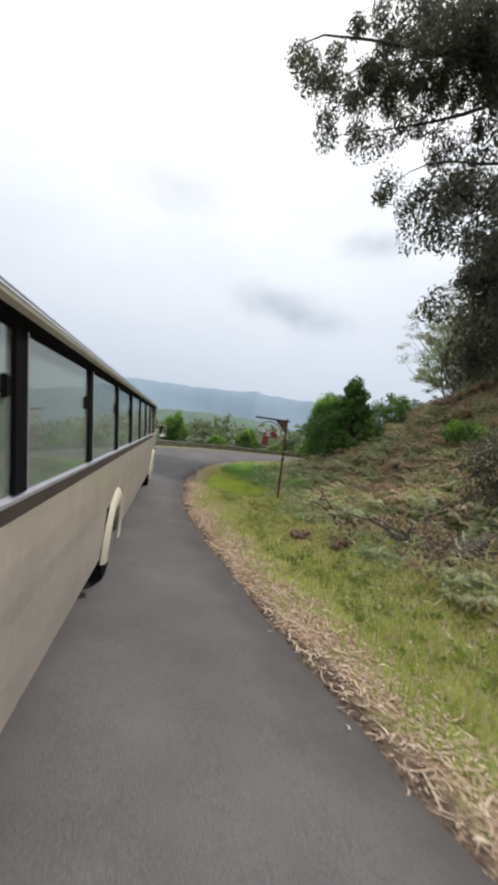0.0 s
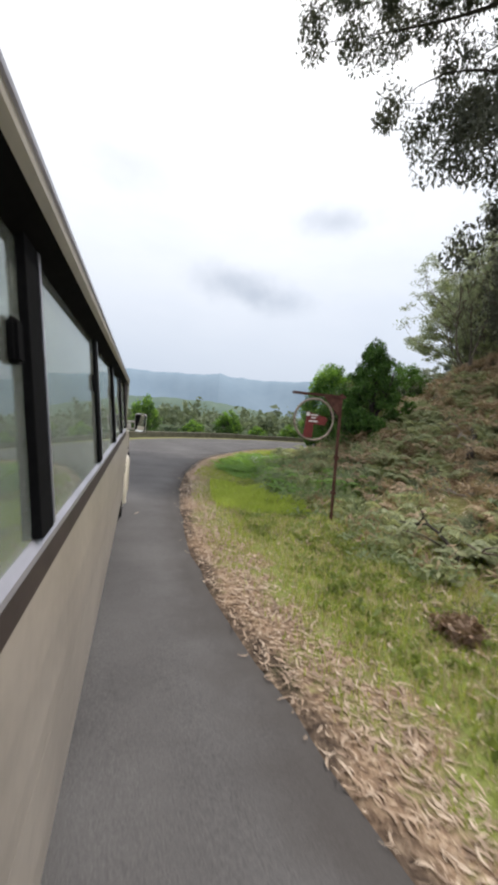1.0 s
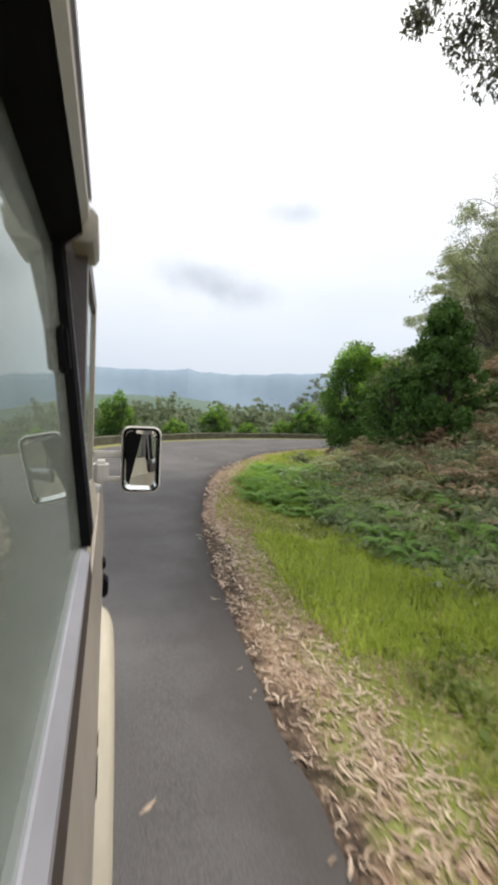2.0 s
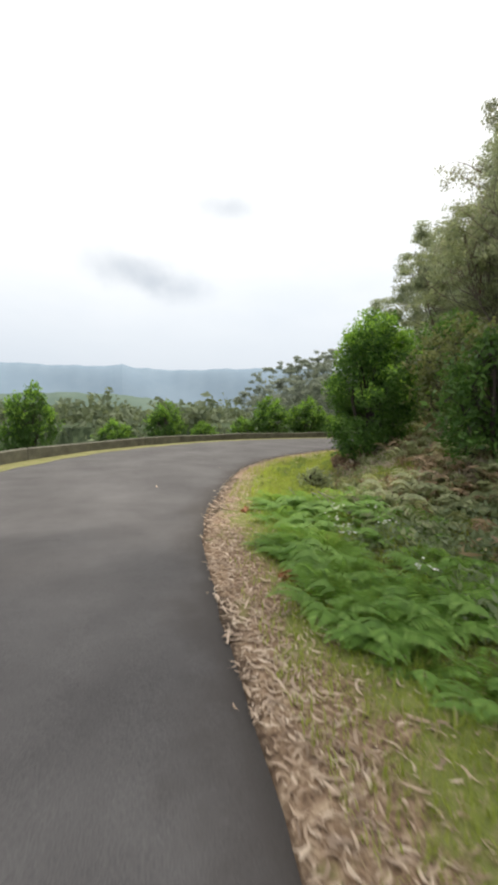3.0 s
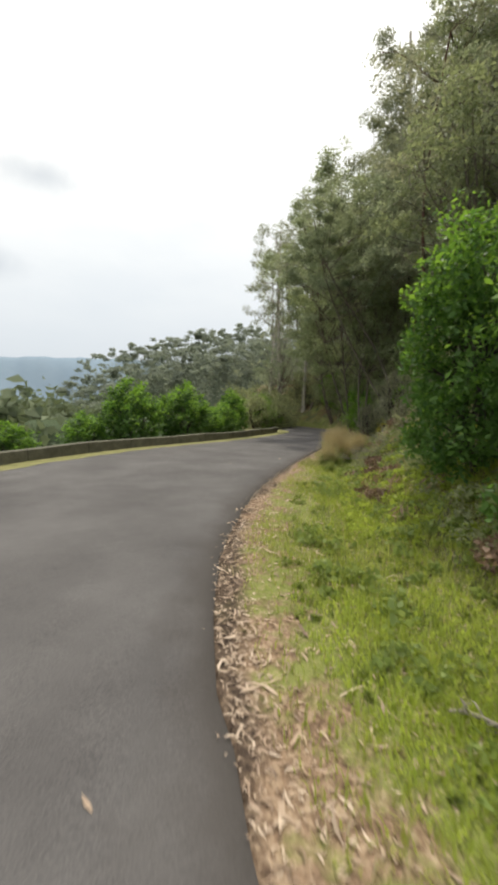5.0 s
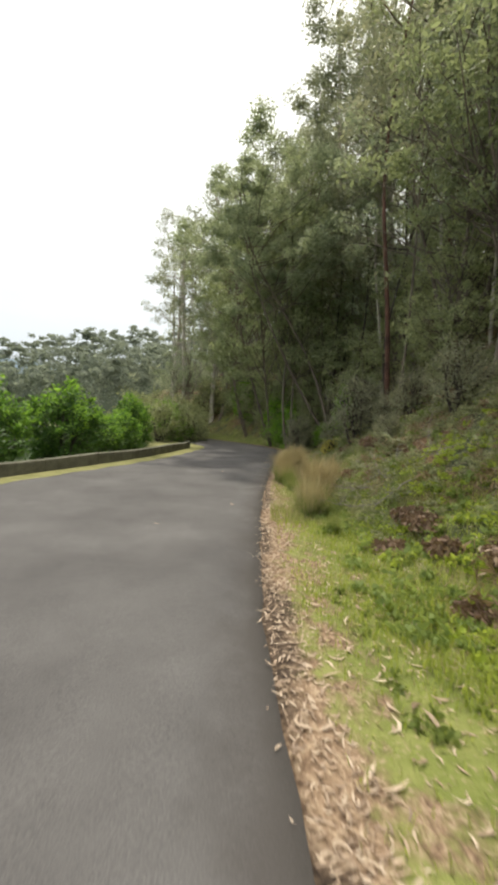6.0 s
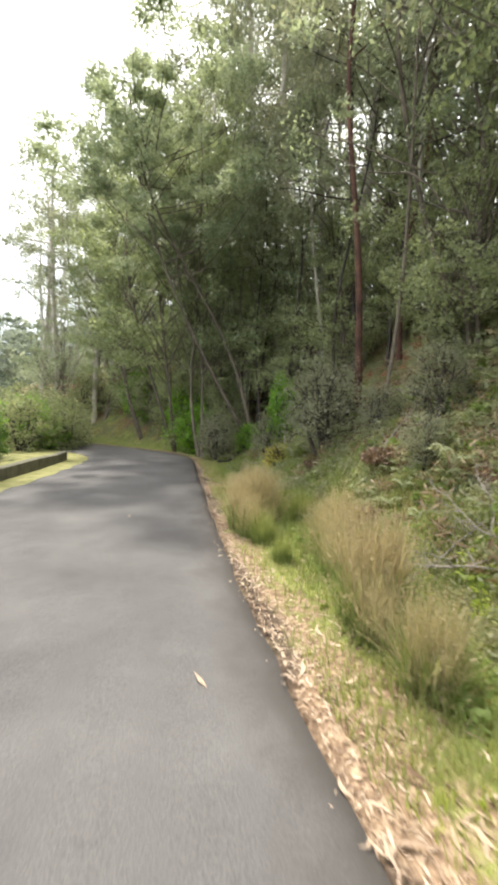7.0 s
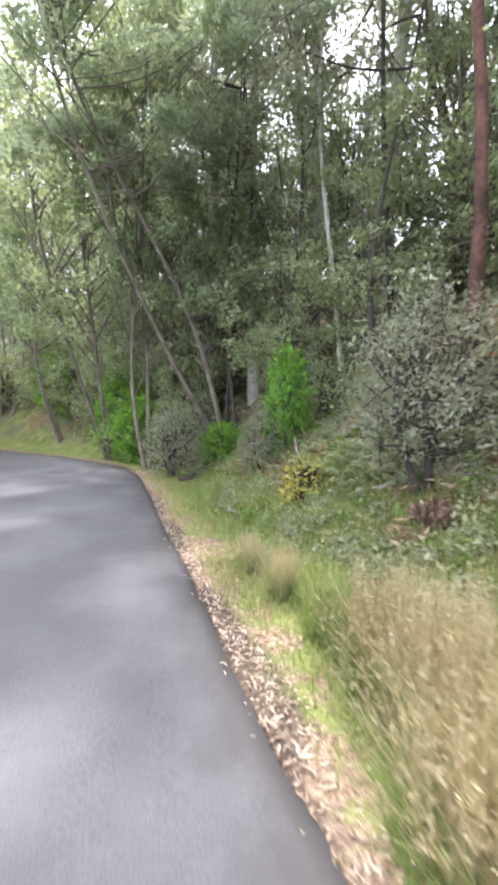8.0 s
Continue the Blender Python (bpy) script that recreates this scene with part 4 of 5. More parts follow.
def blade_mesh(seed, count, height, spread, mat, base=0.10, width=0.012, heads=0.0):
    """A tussock: arching blades from one base."""
    g = np.random.default_rng(seed)
    a = g.random(count) * 6.283
    L = height * (0.3 + 0.85 * g.random(count) ** 0.8)
    out = spread * g.random(count) ** 1.1
    a = a + 0.5 * g.normal(size=count)
    r0 = base * np.sqrt(g.random(count))
    b = g.random(count) * 6.283
    x0, y0 = r0 * np.cos(b), r0 * np.sin(b)
    u = np.array([0, 0.4, 0.75, 1.0])
    rad = out[:, None] * (u[None] ** 1.8)
    z = L[:, None] * (u[None] - 0.18 * (out / spread)[:, None] * u[None] ** 2)
    cx, cy = x0[:, None] + rad * np.cos(a)[:, None], y0[:, None] + rad * np.sin(a)[:, None]
    w = width * np.array([1, 0.9, 0.6, 0.12])[None] * (0.7 + 0.6 * g.random(count))[:, None]
    sx, sy = -np.sin(a)[:, None] * w, np.cos(a)[:, None] * w
    left, right = np.stack([cx - sx, cy - sy, z], -1), np.stack([cx + sx, cy + sy, z], -1)
    v = np.stack([left, right], 2).reshape(-1, 3)
    k = np.arange(count)[:, None] * 8 + np.arange(3)[None] * 2
    f = np.stack([k, k + 1, k + 3, k + 2], -1).reshape(-1, 4)
    # loose seed heads on the upper part of the stalks
    pick = g.random(count) < heads
    u = 0.66 + 0.34 * g.random((pick.sum(), 9))
    hx = x0[pick, None] + out[pick, None] * u ** 1.8 * np.cos(a)[pick, None]
    hy = y0[pick, None] + out[pick, None] * u ** 1.8 * np.sin(a)[pick, None]
    hz = L[pick, None] * (u - 0.18 * (out / spread)[pick, None] * u ** 2)
    seeds = np.stack([hx, hy, hz], -1).reshape(-1, 3) + g.normal(size=(u.size, 3)) * 0.012
    return mesh_from("tuft", *joined([(v, f), leaf_arrays(seeds, 0.034, 0.009, g, -0.8)]), mat)


L_TUSSOCK = foliage("tussock_blades", (0.19, 0.165, 0.085), (0.38, 0.32, 0.18), (0.56, 0.48, 0.31), 0.4)
L_TUSSOCK_RED = foliage("red_tussock_blades", (0.17, 0.13, 0.07), (0.36, 0.285, 0.165), (0.55, 0.46, 0.30), 0.4)
L_TUSSOCK_GREEN = foliage("green_tussock_blades", (0.08, 0.13, 0.03), (0.19, 0.26, 0.07), (0.42, 0.42, 0.18), 0.4)
L_YOUNG = foliage("young_blades", (0.075, 0.125, 0.03), (0.17, 0.235, 0.07), (0.30, 0.36, 0.135), 0.45)
L_DEAD = foliage("dead_bracken", (0.075, 0.046, 0.029), (0.26, 0.175, 0.11), (0.52, 0.40, 0.27), 0.3)
L_WEED = foliage("fresh_weeds", (0.08, 0.135, 0.03), (0.185, 0.265, 0.07), (0.34, 0.41, 0.15), 0.45)
L_GRASS = foliage("grass_blades", (0.13, 0.195, 0.026), (0.265, 0.36, 0.05), (0.44, 0.48, 0.125), 0.5)
L_GRASS_DULL = foliage("dusty_grass_blades", (0.12, 0.15, 0.045), (0.235, 0.275, 0.09), (0.40, 0.41, 0.18), 0.48)
L_STRAW = foliage("straw_stalks", (0.13, 0.10, 0.07), (0.34, 0.275, 0.20), (0.62, 0.54, 0.42), 0.1)
L_PILE = foliage("brown_leaves", (0.035, 0.02, 0.013), (0.16, 0.10, 0.068), (0.38, 0.265, 0.19), 0.2)
L_RUSTY = foliage("rusty_leaves", (0.16, 0.06, 0.03), (0.36, 0.16, 0.085), (0.52, 0.27, 0.16), 0.3)
L_YELLOW = foliage("yellow_leaves", (0.17, 0.16, 0.035), (0.38, 0.34, 0.08), (0.60, 0.54, 0.16), 0.4)
L_LITTER = foliage("shed_bark_strips", (0.12, 0.07, 0.05), (0.40, 0.285, 0.205), (0.65, 0.53, 0.42), 0.15, 0.6)

FERNS = [fern_arrays(81), fern_arrays(82, 12, 0.75), fern_arrays(83, 15, 1.0)]
ROUGH_FERNS = [joined(fern_arrays(*a)) for a in ((85, 9, 0.9, 15), (86, 8, 0.75, 15), (87, 10, 1.0, 15))]
kinds = [[mesh_from("frond", *f, L_FERN) for f in a] for a in FERNS]
g = np.random.default_rng(84)
for k in range(118):
    s = 18.6 + 7.6 * g.random() if k < 92 else 15.6 + 3.2 * g.random()
    d = (2.9 if s < 18.8 else 1.0 if s < 23 else 1.3) + 2.5 * g.random() ** 1.2
    i = int(np.argmin(np.abs(LS - s)))
    q = LINE[i] + NRM[i] * d
    t = thing("fern", placed(q[0], q[1], g.random() * 360, 0.5 + 0.45 * g.random(), 0.02), "green feathery bracken fern beside the road", "fern", "bracken ferns")
    for me in kinds[k % 3]:
        part("frond", me, None, t)

tufts = [(blade_mesh(91, 520, 1.0, 0.55, L_TUSSOCK, 0.24, 0.0042, 0.5), "straw-coloured grass tussock at the road's edge"),
         (blade_mesh(92, 560, 1.05, 0.5, L_TUSSOCK_RED, 0.24, 0.0042, 0.55), "reddish-brown grass tussock at the road's edge"),
         (blade_mesh(93, 460, 0.85, 0.55, L_TUSSOCK_GREEN, 0.24, 0.0045, 0.3), "green and straw grass tussock at the road's edge")]
young_blades = blade_mesh(94, 420, 0.62, 0.5, L_YOUNG, 0.28, 0.006)
for k, (x, y, size, kind) in enumerate(((21.4, 33.2, 0.9, 0), (21.7, 33.0, 0.65, 2), (22.5, 33.4, 1.2, 1), (22.95, 33.2, 0.95, 1), (22.1, 33.45, 0.7, 0), (22.4, 33.55, 0.6, 2), (23.9, 33.5, 0.8, 0), (24.5, 33.5, 1.0, 0), (24.9, 33.3, 1.05, 1), (25.3, 33.5, 0.9, 0),
                                        (24.3, 34.3, 0.5, 2), (25.2, 34.6, 0.7, 2), (25.6, 34.85, 0.8, 0), (26.0, 35.0, 1.0, 1), (26.35, 35.05, 1.05, 0), (26.7, 34.8, 1.2, 1), (27.1, 34.8, 1.15, 0), (26.5, 34.55, 1.1, 0), (27.6, 34.85, 1.0, 1),
                                        (27.2, 33.8, 0.9, 2), (28.0, 34.85, 0.9, 2), (28.5, 35.0, 0.85, 2), (29.0, 34.9, 0.8, 2), (29.4, 35.3, 0.7, 0), (30.2, 35.6, 0.6, 0), (20.2, 32.6, 0.45, 2))):
    t = thing("grass_tussock", placed(x, y, k * 47, size, 0.03), tufts[kind][1], "grass", "tussocks along the road")
    part("tuft", tufts[kind][0], None, t)
    part("young_growth", young_blades, None, t, "green young blades")


def dead_branch(seed, x, y, L, label, turn, r=0.03, twigs=6, rise=0.25, wood=None):
    g = np.random.default_rng(seed)
    t = thing("dead_branch", Matrix.Translation(on_ground(x, y, -r * 0.8)) @ Matrix.Rotation(radians(turn), 4, "Z"), label, "branch", "fallen branches")
    line = bent((0, 0, 0), (L, 0, rise * L), g, 9, 0.05)
    # follows the slope that it lies on
    for p in line:
        w = t.matrix_basis @ Vector((p[0], p[1], 0))
        p[2] = max(p[2], 0) * 0.6 + ground_z(w.x, w.y) - t.location.z + r * 0.6
    pieces = [tube(line, np.linspace(r, r * 0.35, 9), 6)]
    for k in range(twigs):
        q = line[2 + k % 6]
        e = q + np.array([g.normal() * 0.3 + 0.25, g.normal() * 0.45, 0.12 + 0.3 * g.random()]) * L * 0.4
        pieces.append(tube(bent(q, e, g, 5, 0.1), np.linspace(r * 0.5, r * 0.12, 5), 4))
    for k, (v, f) in enumerate(pieces):
        nm = "twig" if k else "stem"
        part(nm, smooth(mesh_from(nm, v, f, wood or M_DEADWOOD)), None, t)


g = np.random.default_rng(95)
for k, (x, y, L, turn) in enumerate(((9.3, 22.6, 2.2, 150), (8.2, 23.0, 1.5, 300), (8.6, 21.6, 1.4, 20), (10.8, 27.2, 0.7, 100), (22.4, 31.4, 2.2, 20), (22.8, 31.7, 1.8, 60), (23.4, 31.3, 2.4, 200), (23.2, 31.9, 1.6, 340), (22.0, 31.1, 1.8, 120),
                                     (23.0, 31.2, 1.6, 80), (22.6, 30.9, 2.0, 350), (23.6, 31.6, 1.5, 110), (31.2, 33.4, 2.4, 200), (34.3, 33.9, 3.0, 350), (36.0, 35.8, 3.4, 185), (28.9, 32.4, 2.2, 30), (8.5, 10.2, 2.0, 70), (9.2, 11.6, 2.2, 160), (10.5, 14.5, 2.0, 10), (7.4, 16.2, 1.6, 240),
                                     (27.1, 32.2, 2.0, 300), (29.4, 31.6, 2.4, 15), (12.4, 25.0, 1.8, 50), (13.8, 26.4, 1.6, 220))):
    dead_branch(100 + k, x, y, L, "bleached fallen branch lying on the bank", turn, *((0.009 + 0.008 * g.random(), 16, 0.4) if 21 < x < 24 else (0.02 + 0.02 * g.random(), 7, 0.15)))

for k in range(16):
    x, y = 6.5 + 0.55 * g.normal(), 7.4 + 0.8 * g.normal()
    dead_branch(140 + k, x, y, 1.0 + 0.9 * g.random(), "dark dead branch in a heap of brush on the bank", 360 * g.random(), 0.025 + 0.03 * g.random(), 6, 0.35, M_BARK_BROWN if k % 3 else M_BARK_DARK)


# ---- ground cover ----
def beside(s, d):
    """Places s metres along the road and d metres right of its edge."""
    at = [np.interp(s, LS, a) for a in (LINE[:, 0], LINE[:, 1], NRM[:, 0], NRM[:, 1])]
    return np.stack([at[0] + at[2] * d, at[1] + at[3] * d], 1)


def spots_on_bank(n, s_lo, s_hi, d_lo, d_hi, g, power=1.0):
    s = s_lo + (s_hi - s_lo) * g.random(n)
    d = d_lo + (d_hi - d_lo) * g.random(n) ** power
    q = beside(s, d)
    return np.stack([q[:, 0], q[:, 1], land(q[:, 0], q[:, 1])], 1), d, s


def low_cover(seed, n, s_lo, s_hi, d_lo, d_hi, r, leaves, length, width, keep=0.5):
    g = np.random.default_rng(seed)
    p, d, s = spots_on_bank(n, s_lo, s_hi, d_lo, d_hi, g)
    m = wave(p[:, 0], p[:, 1], 0.8, seed) + 0.5 * g.normal(size=n) > keep - 0.5
    p = p[m]
    pts = np.concatenate([clump_points(c + np.array([0, 0, r * 0.25]), r * (0.5 + g.random()), leaves, g, 0.6) for c in p])
    return leaf_arrays(pts, length, width, g, -0.2)


def cover(name, arrays, mat, label, category):
    return tagged(new(name, mesh_from(name, *arrays, mat)), label, category, kind="stuff")


def fern_cover(seed, n, s_lo, s_hi, d_lo, d_hi, small, large, keep):
    """Many fern plants of one bank, joined."""
    g = np.random.default_rng(seed)
    p, d, s = spots_on_bank(n, s_lo, s_hi, d_lo, d_hi, g)
    m = (wave(p[:, 0], p[:, 1], 0.75, seed) + 0.4 * g.normal(size=n) > keep) & (np.hypot(p[:, 0] - 6.4, p[:, 1] - 7.4) > 1.3)
    pieces = []
    for k, q in enumerate(p[m]):
        v, f = ROUGH_FERNS[k % 3]
        a, c = g.random() * 6.283, small + (large - small) * g.random()
        turn = np.array([[math.cos(a), math.sin(a), 0], [-math.sin(a), math.cos(a), 0], [0, 0, 1]])
        pieces.append(((v * [1, 1, 0.9 + 0.9 * g.random()]) @ turn * c + q, f))
    return joined(pieces)


cover("bracken", fern_cover(7, 700, -2, 30, 3.2, 12, 0.5, 1.0, 0.3), L_BRACKEN, "grey-green bracken fronds covering the bank", "bracken")
cover("dead_bracken", fern_cover(8, 760, -2, 34, 4.6, 13, 0.45, 0.9, -0.15), L_DEAD, "dead brown bracken fronds on the bank", "bracken")
cover("bracken", fern_cover(9, 360, 46.5, 62, 2.8, 7, 0.35, 0.7, 0.2), L_BRACKEN, "grey-green ferns below the trees", "bracken")
cover("bracken", low_cover(1, 1500, -2, 30, 3.0, 14, 0.42, 62, 0.15, 0.05, 0.3), L_BRACKEN, "dull grey-green bracken covering the bank", "bracken")
cover("dead_bracken", low_cover(2, 1500, -2, 36, 3.2, 15, 0.38, 55, 0.20, 0.035, 0.1), L_DEAD, "dead brown bracken and twigs on the bank", "bracken")
L_SCRUB = foliage("pale_scrub", (0.10, 0.115, 0.06), (0.26, 0.285, 0.16), (0.47, 0.475, 0.31), 0.45)
cover("scrub", low_cover(3, 2200, 42, 66, 2.0, 10, 0.27, 84, 0.08, 0.034, 0.2), L_SCRUB, "pale grey-green scrub on the open slope", "undergrowth")
cover("bracken", low_cover(13, 800, 34, 46, 3.4, 9, 0.28, 70, 0.10, 0.04, 0.3), L_BRACKEN, "grey-green scrub below the trees", "undergrowth")
cover("dead_bracken", low_cover(4, 800, 36, 66, 2.6, 11, 0.30, 55, 0.18, 0.03, 0.3), L_DEAD, "dead brown leaves and twigs under the trees", "undergrowth")
cover("weeds", low_cover(5, 1700, 30, 64, 1.2, 6, 0.18, 45, 0.09, 0.05, 0.35), L_WEED, "fresh green weeds along the foot of the bank", "weeds")
cover("weeds", low_cover(6, 700, 12, 30, 1.6, 5, 0.11, 34, 0.07, 0.04, 0.45), L_WEED, "fresh green weeds along the verge", "weeds")
L_SAGE = foliage("sage_leaves", (0.08, 0.115, 0.06), (0.20, 0.255, 0.145), (0.37, 0.43, 0.27), 0.5)
cover("bracken", low_cover(17, 420, 15.4, 23, 2.4, 5.6, 0.36, 90, 0.10, 0.04, 0.2), L_SAGE, "soft grey-green leafy scrub beyond the sign", "undergrowth")
cover("dead_bracken", low_cover(18, 500, 24, 32, 3.4, 8, 0.26, 50, 0.16, 0.03, 0.3), L_STRAW, "pale dry stalks and dead fronds beside the bush", "bracken")
cover("bracken", low_cover(15, 900, 6, 22, 2.6, 6.5, 0.26, 46, 0.11, 0.035, 0.55), L_SAGE, "grey-green scrub round the sign", "undergrowth")
L_HERB = foliage("dark_herbs", (0.06, 0.095, 0.022), (0.15, 0.205, 0.05), (0.30, 0.35, 0.11), 0.45)
cover("weeds", low_cover(16, 900, 1, 14, 1.2, 3.6, 0.12, 30, 0.07, 0.04, 0.5), L_HERB, "small leafy weeds at the foot of the bank", "weeds")
cover("weeds", low_cover(14, 900, 24, 48, 0.8, 5, 0.09, 22, 0.06, 0.035, 0.5), L_HERB, "small dark-leaved weeds in the grass", "weeds")


def grass_arrays(seed, n, s_lo, s_hi, d_lo, d_hi, h, w):
    g = np.random.default_rng(seed)
    p, d, s = spots_on_bank(n, s_lo, s_hi, d_lo, d_hi, g)
    m = wave(p[:, 0], p[:, 1], 1.1, 0.5) * 0.6 + g.normal(size=n) * 0.6 + np.clip(d - 1.02, -1.3, 0.8) > -0.15
    p = p[m]
    k = len(p)
    a = g.random(k) * 6.283
    hh = h * (0.4 + 0.9 * g.random(k))
    lean = hh * (0.2 + 0.7 * g.random(k))
    dx, dy = np.cos(a), np.sin(a)
    side_v = np.stack([-dy, dx, np.zeros(k)], 1) * (w * (0.6 + 0.8 * g.random(k)))[:, None]
    tip = p + np.stack([dx * lean, dy * lean, hh], 1)
    mid = p + np.stack([dx * lean * 0.35, dy * lean * 0.35, hh * 0.65], 1)
    v = np.stack([p - side_v, p + side_v, mid + side_v * 0.7, tip, mid - side_v * 0.7], 1).reshape(-1, 3)
    b = np.arange(k) * 5
    return v, b


def grass(name, seed, n, s_lo, s_hi, d_lo, d_hi, h, w, mat, label):
    v, b = grass_arrays(seed, n, s_lo, s_hi, d_lo, d_hi, h, w)
    f = np.concatenate([np.stack([b, b + 1, b + 2], 1), np.stack([b, b + 2, b + 4], 1), np.stack([b + 4, b + 2, b + 3], 1)])
    return cover(name, (v, f), mat, label, "grass")


grass("grass", 201, 132000, -2, 43, 0.3, 5.0, 0.10, 0.005, L_GRASS, "short green grass on the verge")
grass("grass", 202, 72000, 43, 62, 0.2, 3.6, 0.11, 0.006, L_GRASS_DULL, "dusty green grass below the wood")
grass("long_grass", 204, 7000, 20, 40, 1.3, 4.2, 0.2, 0.006, L_GRASS, "long green grass on the verge")
grass("long_grass", 205, 9000, 44, 60, 0.9, 3.4, 0.24, 0.006, L_YOUNG, "long green grass among the tussocks")
L_LIME = foliage("lush_blades", (0.18, 0.25, 0.035), (0.35, 0.46, 0.07), (0.56, 0.64, 0.16), 0.55)
cover("weeds", low_cover(19, 1100, 35, 45.5, 1.9, 5.6, 0.13, 36, 0.07, 0.038, 0.3), L_LIME, "bright yellow-green weeds on the low bank", "weeds")
grass("lush_grass", 206, 15000, 13.6, 17.2, 0.8, 3.0, 0.13, 0.0065, L_LIME, "lush lime-green grass beside the sign")
grass("lush_grass", 207, 14000, 24.5, 33, 0.8, 2.6, 0.10, 0.006, L_LIME, "fresh lime-green grass below the large bush")
grass("dry_grass", 208, 15000, 0, 13.6, 0.9, 4.2, 0.11, 0.0055, L_TUSSOCK, "dry straw grass at the foot of the bank")
grass("dry_grass", 203, 34000, -2, 62, 0.2, 4.5, 0.10, 0.005, L_TUSSOCK, "dry straw grass on the verge")


def litter_arrays(seed, n, s_lo, s_hi, d_mid, d_sig, length, slim=0.055):
    """Curled strips of shed bark and long leaves lying on the verge."""
    g = np.random.default_rng(seed)
    s = s_lo + (s_hi - s_lo) * g.random(n)
    d = np.abs(d_mid + d_sig * g.normal(size=n)) + 0.01 - 0.12 * (g.random(n) < 0.06)
    q = beside(s, d)
    z = np.maximum(land(q[:, 0], q[:, 1]), np.where(d < 0.05, 0.004, -1))
    a = g.random(n) * 6.283
    L = length * (0.35 + 1.1 * g.random(n) ** 1.5)
    w = slim * L * (0.6 + 0.9 * g.random(n)) + 0.003
    bend = g.normal(size=n) * 0.55
    tilt = np.abs(g.normal(size=n)) * 0.25
    u = np.array([-0.5, -0.17, 0.17, 0.5])
    al = u[None] * L[:, None]
    ac = bend[:, None] * L[:, None] * (u[None] ** 2) * 2
    zz = z[:, None] + 0.008 + (np.abs(u[None] + 0.5) * tilt[:, None] * L[:, None] * 0.7)
    ca, sa_ = np.cos(a)[:, None], np.sin(a)[:, None]
    cx, cy = q[:, 0:1] + al * ca - ac * sa_, q[:, 1:2] + al * sa_ + ac * ca
    ww = w[:, None] * np.array([0.25, 1, 0.9, 0.15])[None]
    left = np.stack([cx - sa_ * ww, cy + ca * ww, zz], -1)
    right = np.stack([cx + sa_ * ww, cy - ca * ww, zz + 0.35 * ww], -1)
    v = np.stack([left, right], 2).reshape(-1, 3)
    k = np.arange(n)[:, None] * 8 + np.arange(3)[None] * 2
    f = np.stack([k, k + 1, k + 3, k + 2], -1).reshape(-1, 4)
    return v, f


cover("leaf_litter", litter_arrays(308, 8000, -2, 17, 0.50, 0.24, 0.085, 0.042), L_LITTER, "pale curled bark strips above the dark soil of the road's edge", "leaf litter")
cover("leaf_litter", litter_arrays(301, 3000, 17, 30, 0.34, 0.21, 0.095, 0.06), L_LITTER, "pale curled strips of bark and dry leaves beside the road", "leaf litter")
cover("leaf_litter", litter_arrays(302, 6000, 30, 64, 0.20, 0.14, 0.065, 0.05), L_LITTER, "pale dry leaves along the road's edge", "leaf litter")
cover("bark_strips", litter_arrays(309, 650, 1, 15, 0.5, 0.26, 0.19, 0.022), L_LITTER, "large curled strips of pale bark beside the tar", "bark")
cover("bark_strips", litter_arrays(310, 700, 7, 15, 2.3, 0.35, 0.14, 0.06), L_LITTER, "brown and pale bark lying at the foot of the bank", "bark")
cover("bark_strips", litter_arrays(306, 2000, 14, 48, 1.1, 0.8, 0.13, 0.06), L_LITTER, "long curled strips of pale bark lying in the grass", "bark")
cover("leaf_litter", litter_arrays(307, 2600, 1, 13, 2.9, 0.9, 0.085, 0.045), L_LITTER, "dry stalks and shed bark on the lower bank", "leaf litter")
cover("leaf_litter", litter_arrays(303, 11000, -2, 64, 2.0, 1.6, 0.085, 0.045), L_LITTER, "scattered dry leaves in the grass", "leaf litter")

# logs on the bank
def log(seed, x, y, L, r, turn, label):
    g = np.random.default_rng(seed)
    t = thing("log", Matrix.Translation(on_ground(x, y, -r * 0.6)) @ Matrix.Rotation(radians(turn), 4, "Z"), label, "log", "fallen logs")
    line = bent((0, 0, 0), (L, 0, 0), g, 8, 0.02)
    for p in line:
        w = t.matrix_basis @ Vector((p[0], p[1], 0))
        p[2] = ground_z(w.x, w.y) - t.location.z + r * 0.6
    line = np.concatenate([line[:1] + [0.002, 0, 0], line, line[-1:] - [0.002, 0, 0]])
    radii = np.concatenate([[0.001], np.linspace(r, r * 0.7, 8) * (1 + 0.08 * g.normal(size=8)), [0.001]])
    part("trunk", smooth(mesh_from("trunk", *tube(line, radii, 12), M_BARK_DARK)), None, t)
    for k in range(3):
        q = line[3 + k]
        e = q + np.array([0.1, 0.25 * (-1) ** k, 0.12]) * (1 + g.random())
        part("stub", smooth(mesh_from("stub", *tube(bent(q, e, g, 4, 0.1), np.linspace(r * 0.4, r * 0.2, 4), 6), M_DEADWOOD)), None, t)


for k, (x, y, L, r, turn) in enumerate(((5.5, 6.3, 1.9, 0.15, 8), (6.0, 6.9, 1.6, 0.14, -12), (6.4, 7.8, 1.5, 0.15, 30), (8.8, 9.3, 2.0, 0.10, 100), (9.6, 13.2, 2.2, 0.1, 40), (38.2, 37.0, 4.6, 0.11, -32), (46.0, 35.1, 5.2, 0.13, 52), (27.4, 30.6, 2.6, 0.09, 20), (31.4, 31.2, 3.2, 0.1, 170))):
    log(400 + k, x, y, L, r, turn, "dark fallen log lying among the scrub")


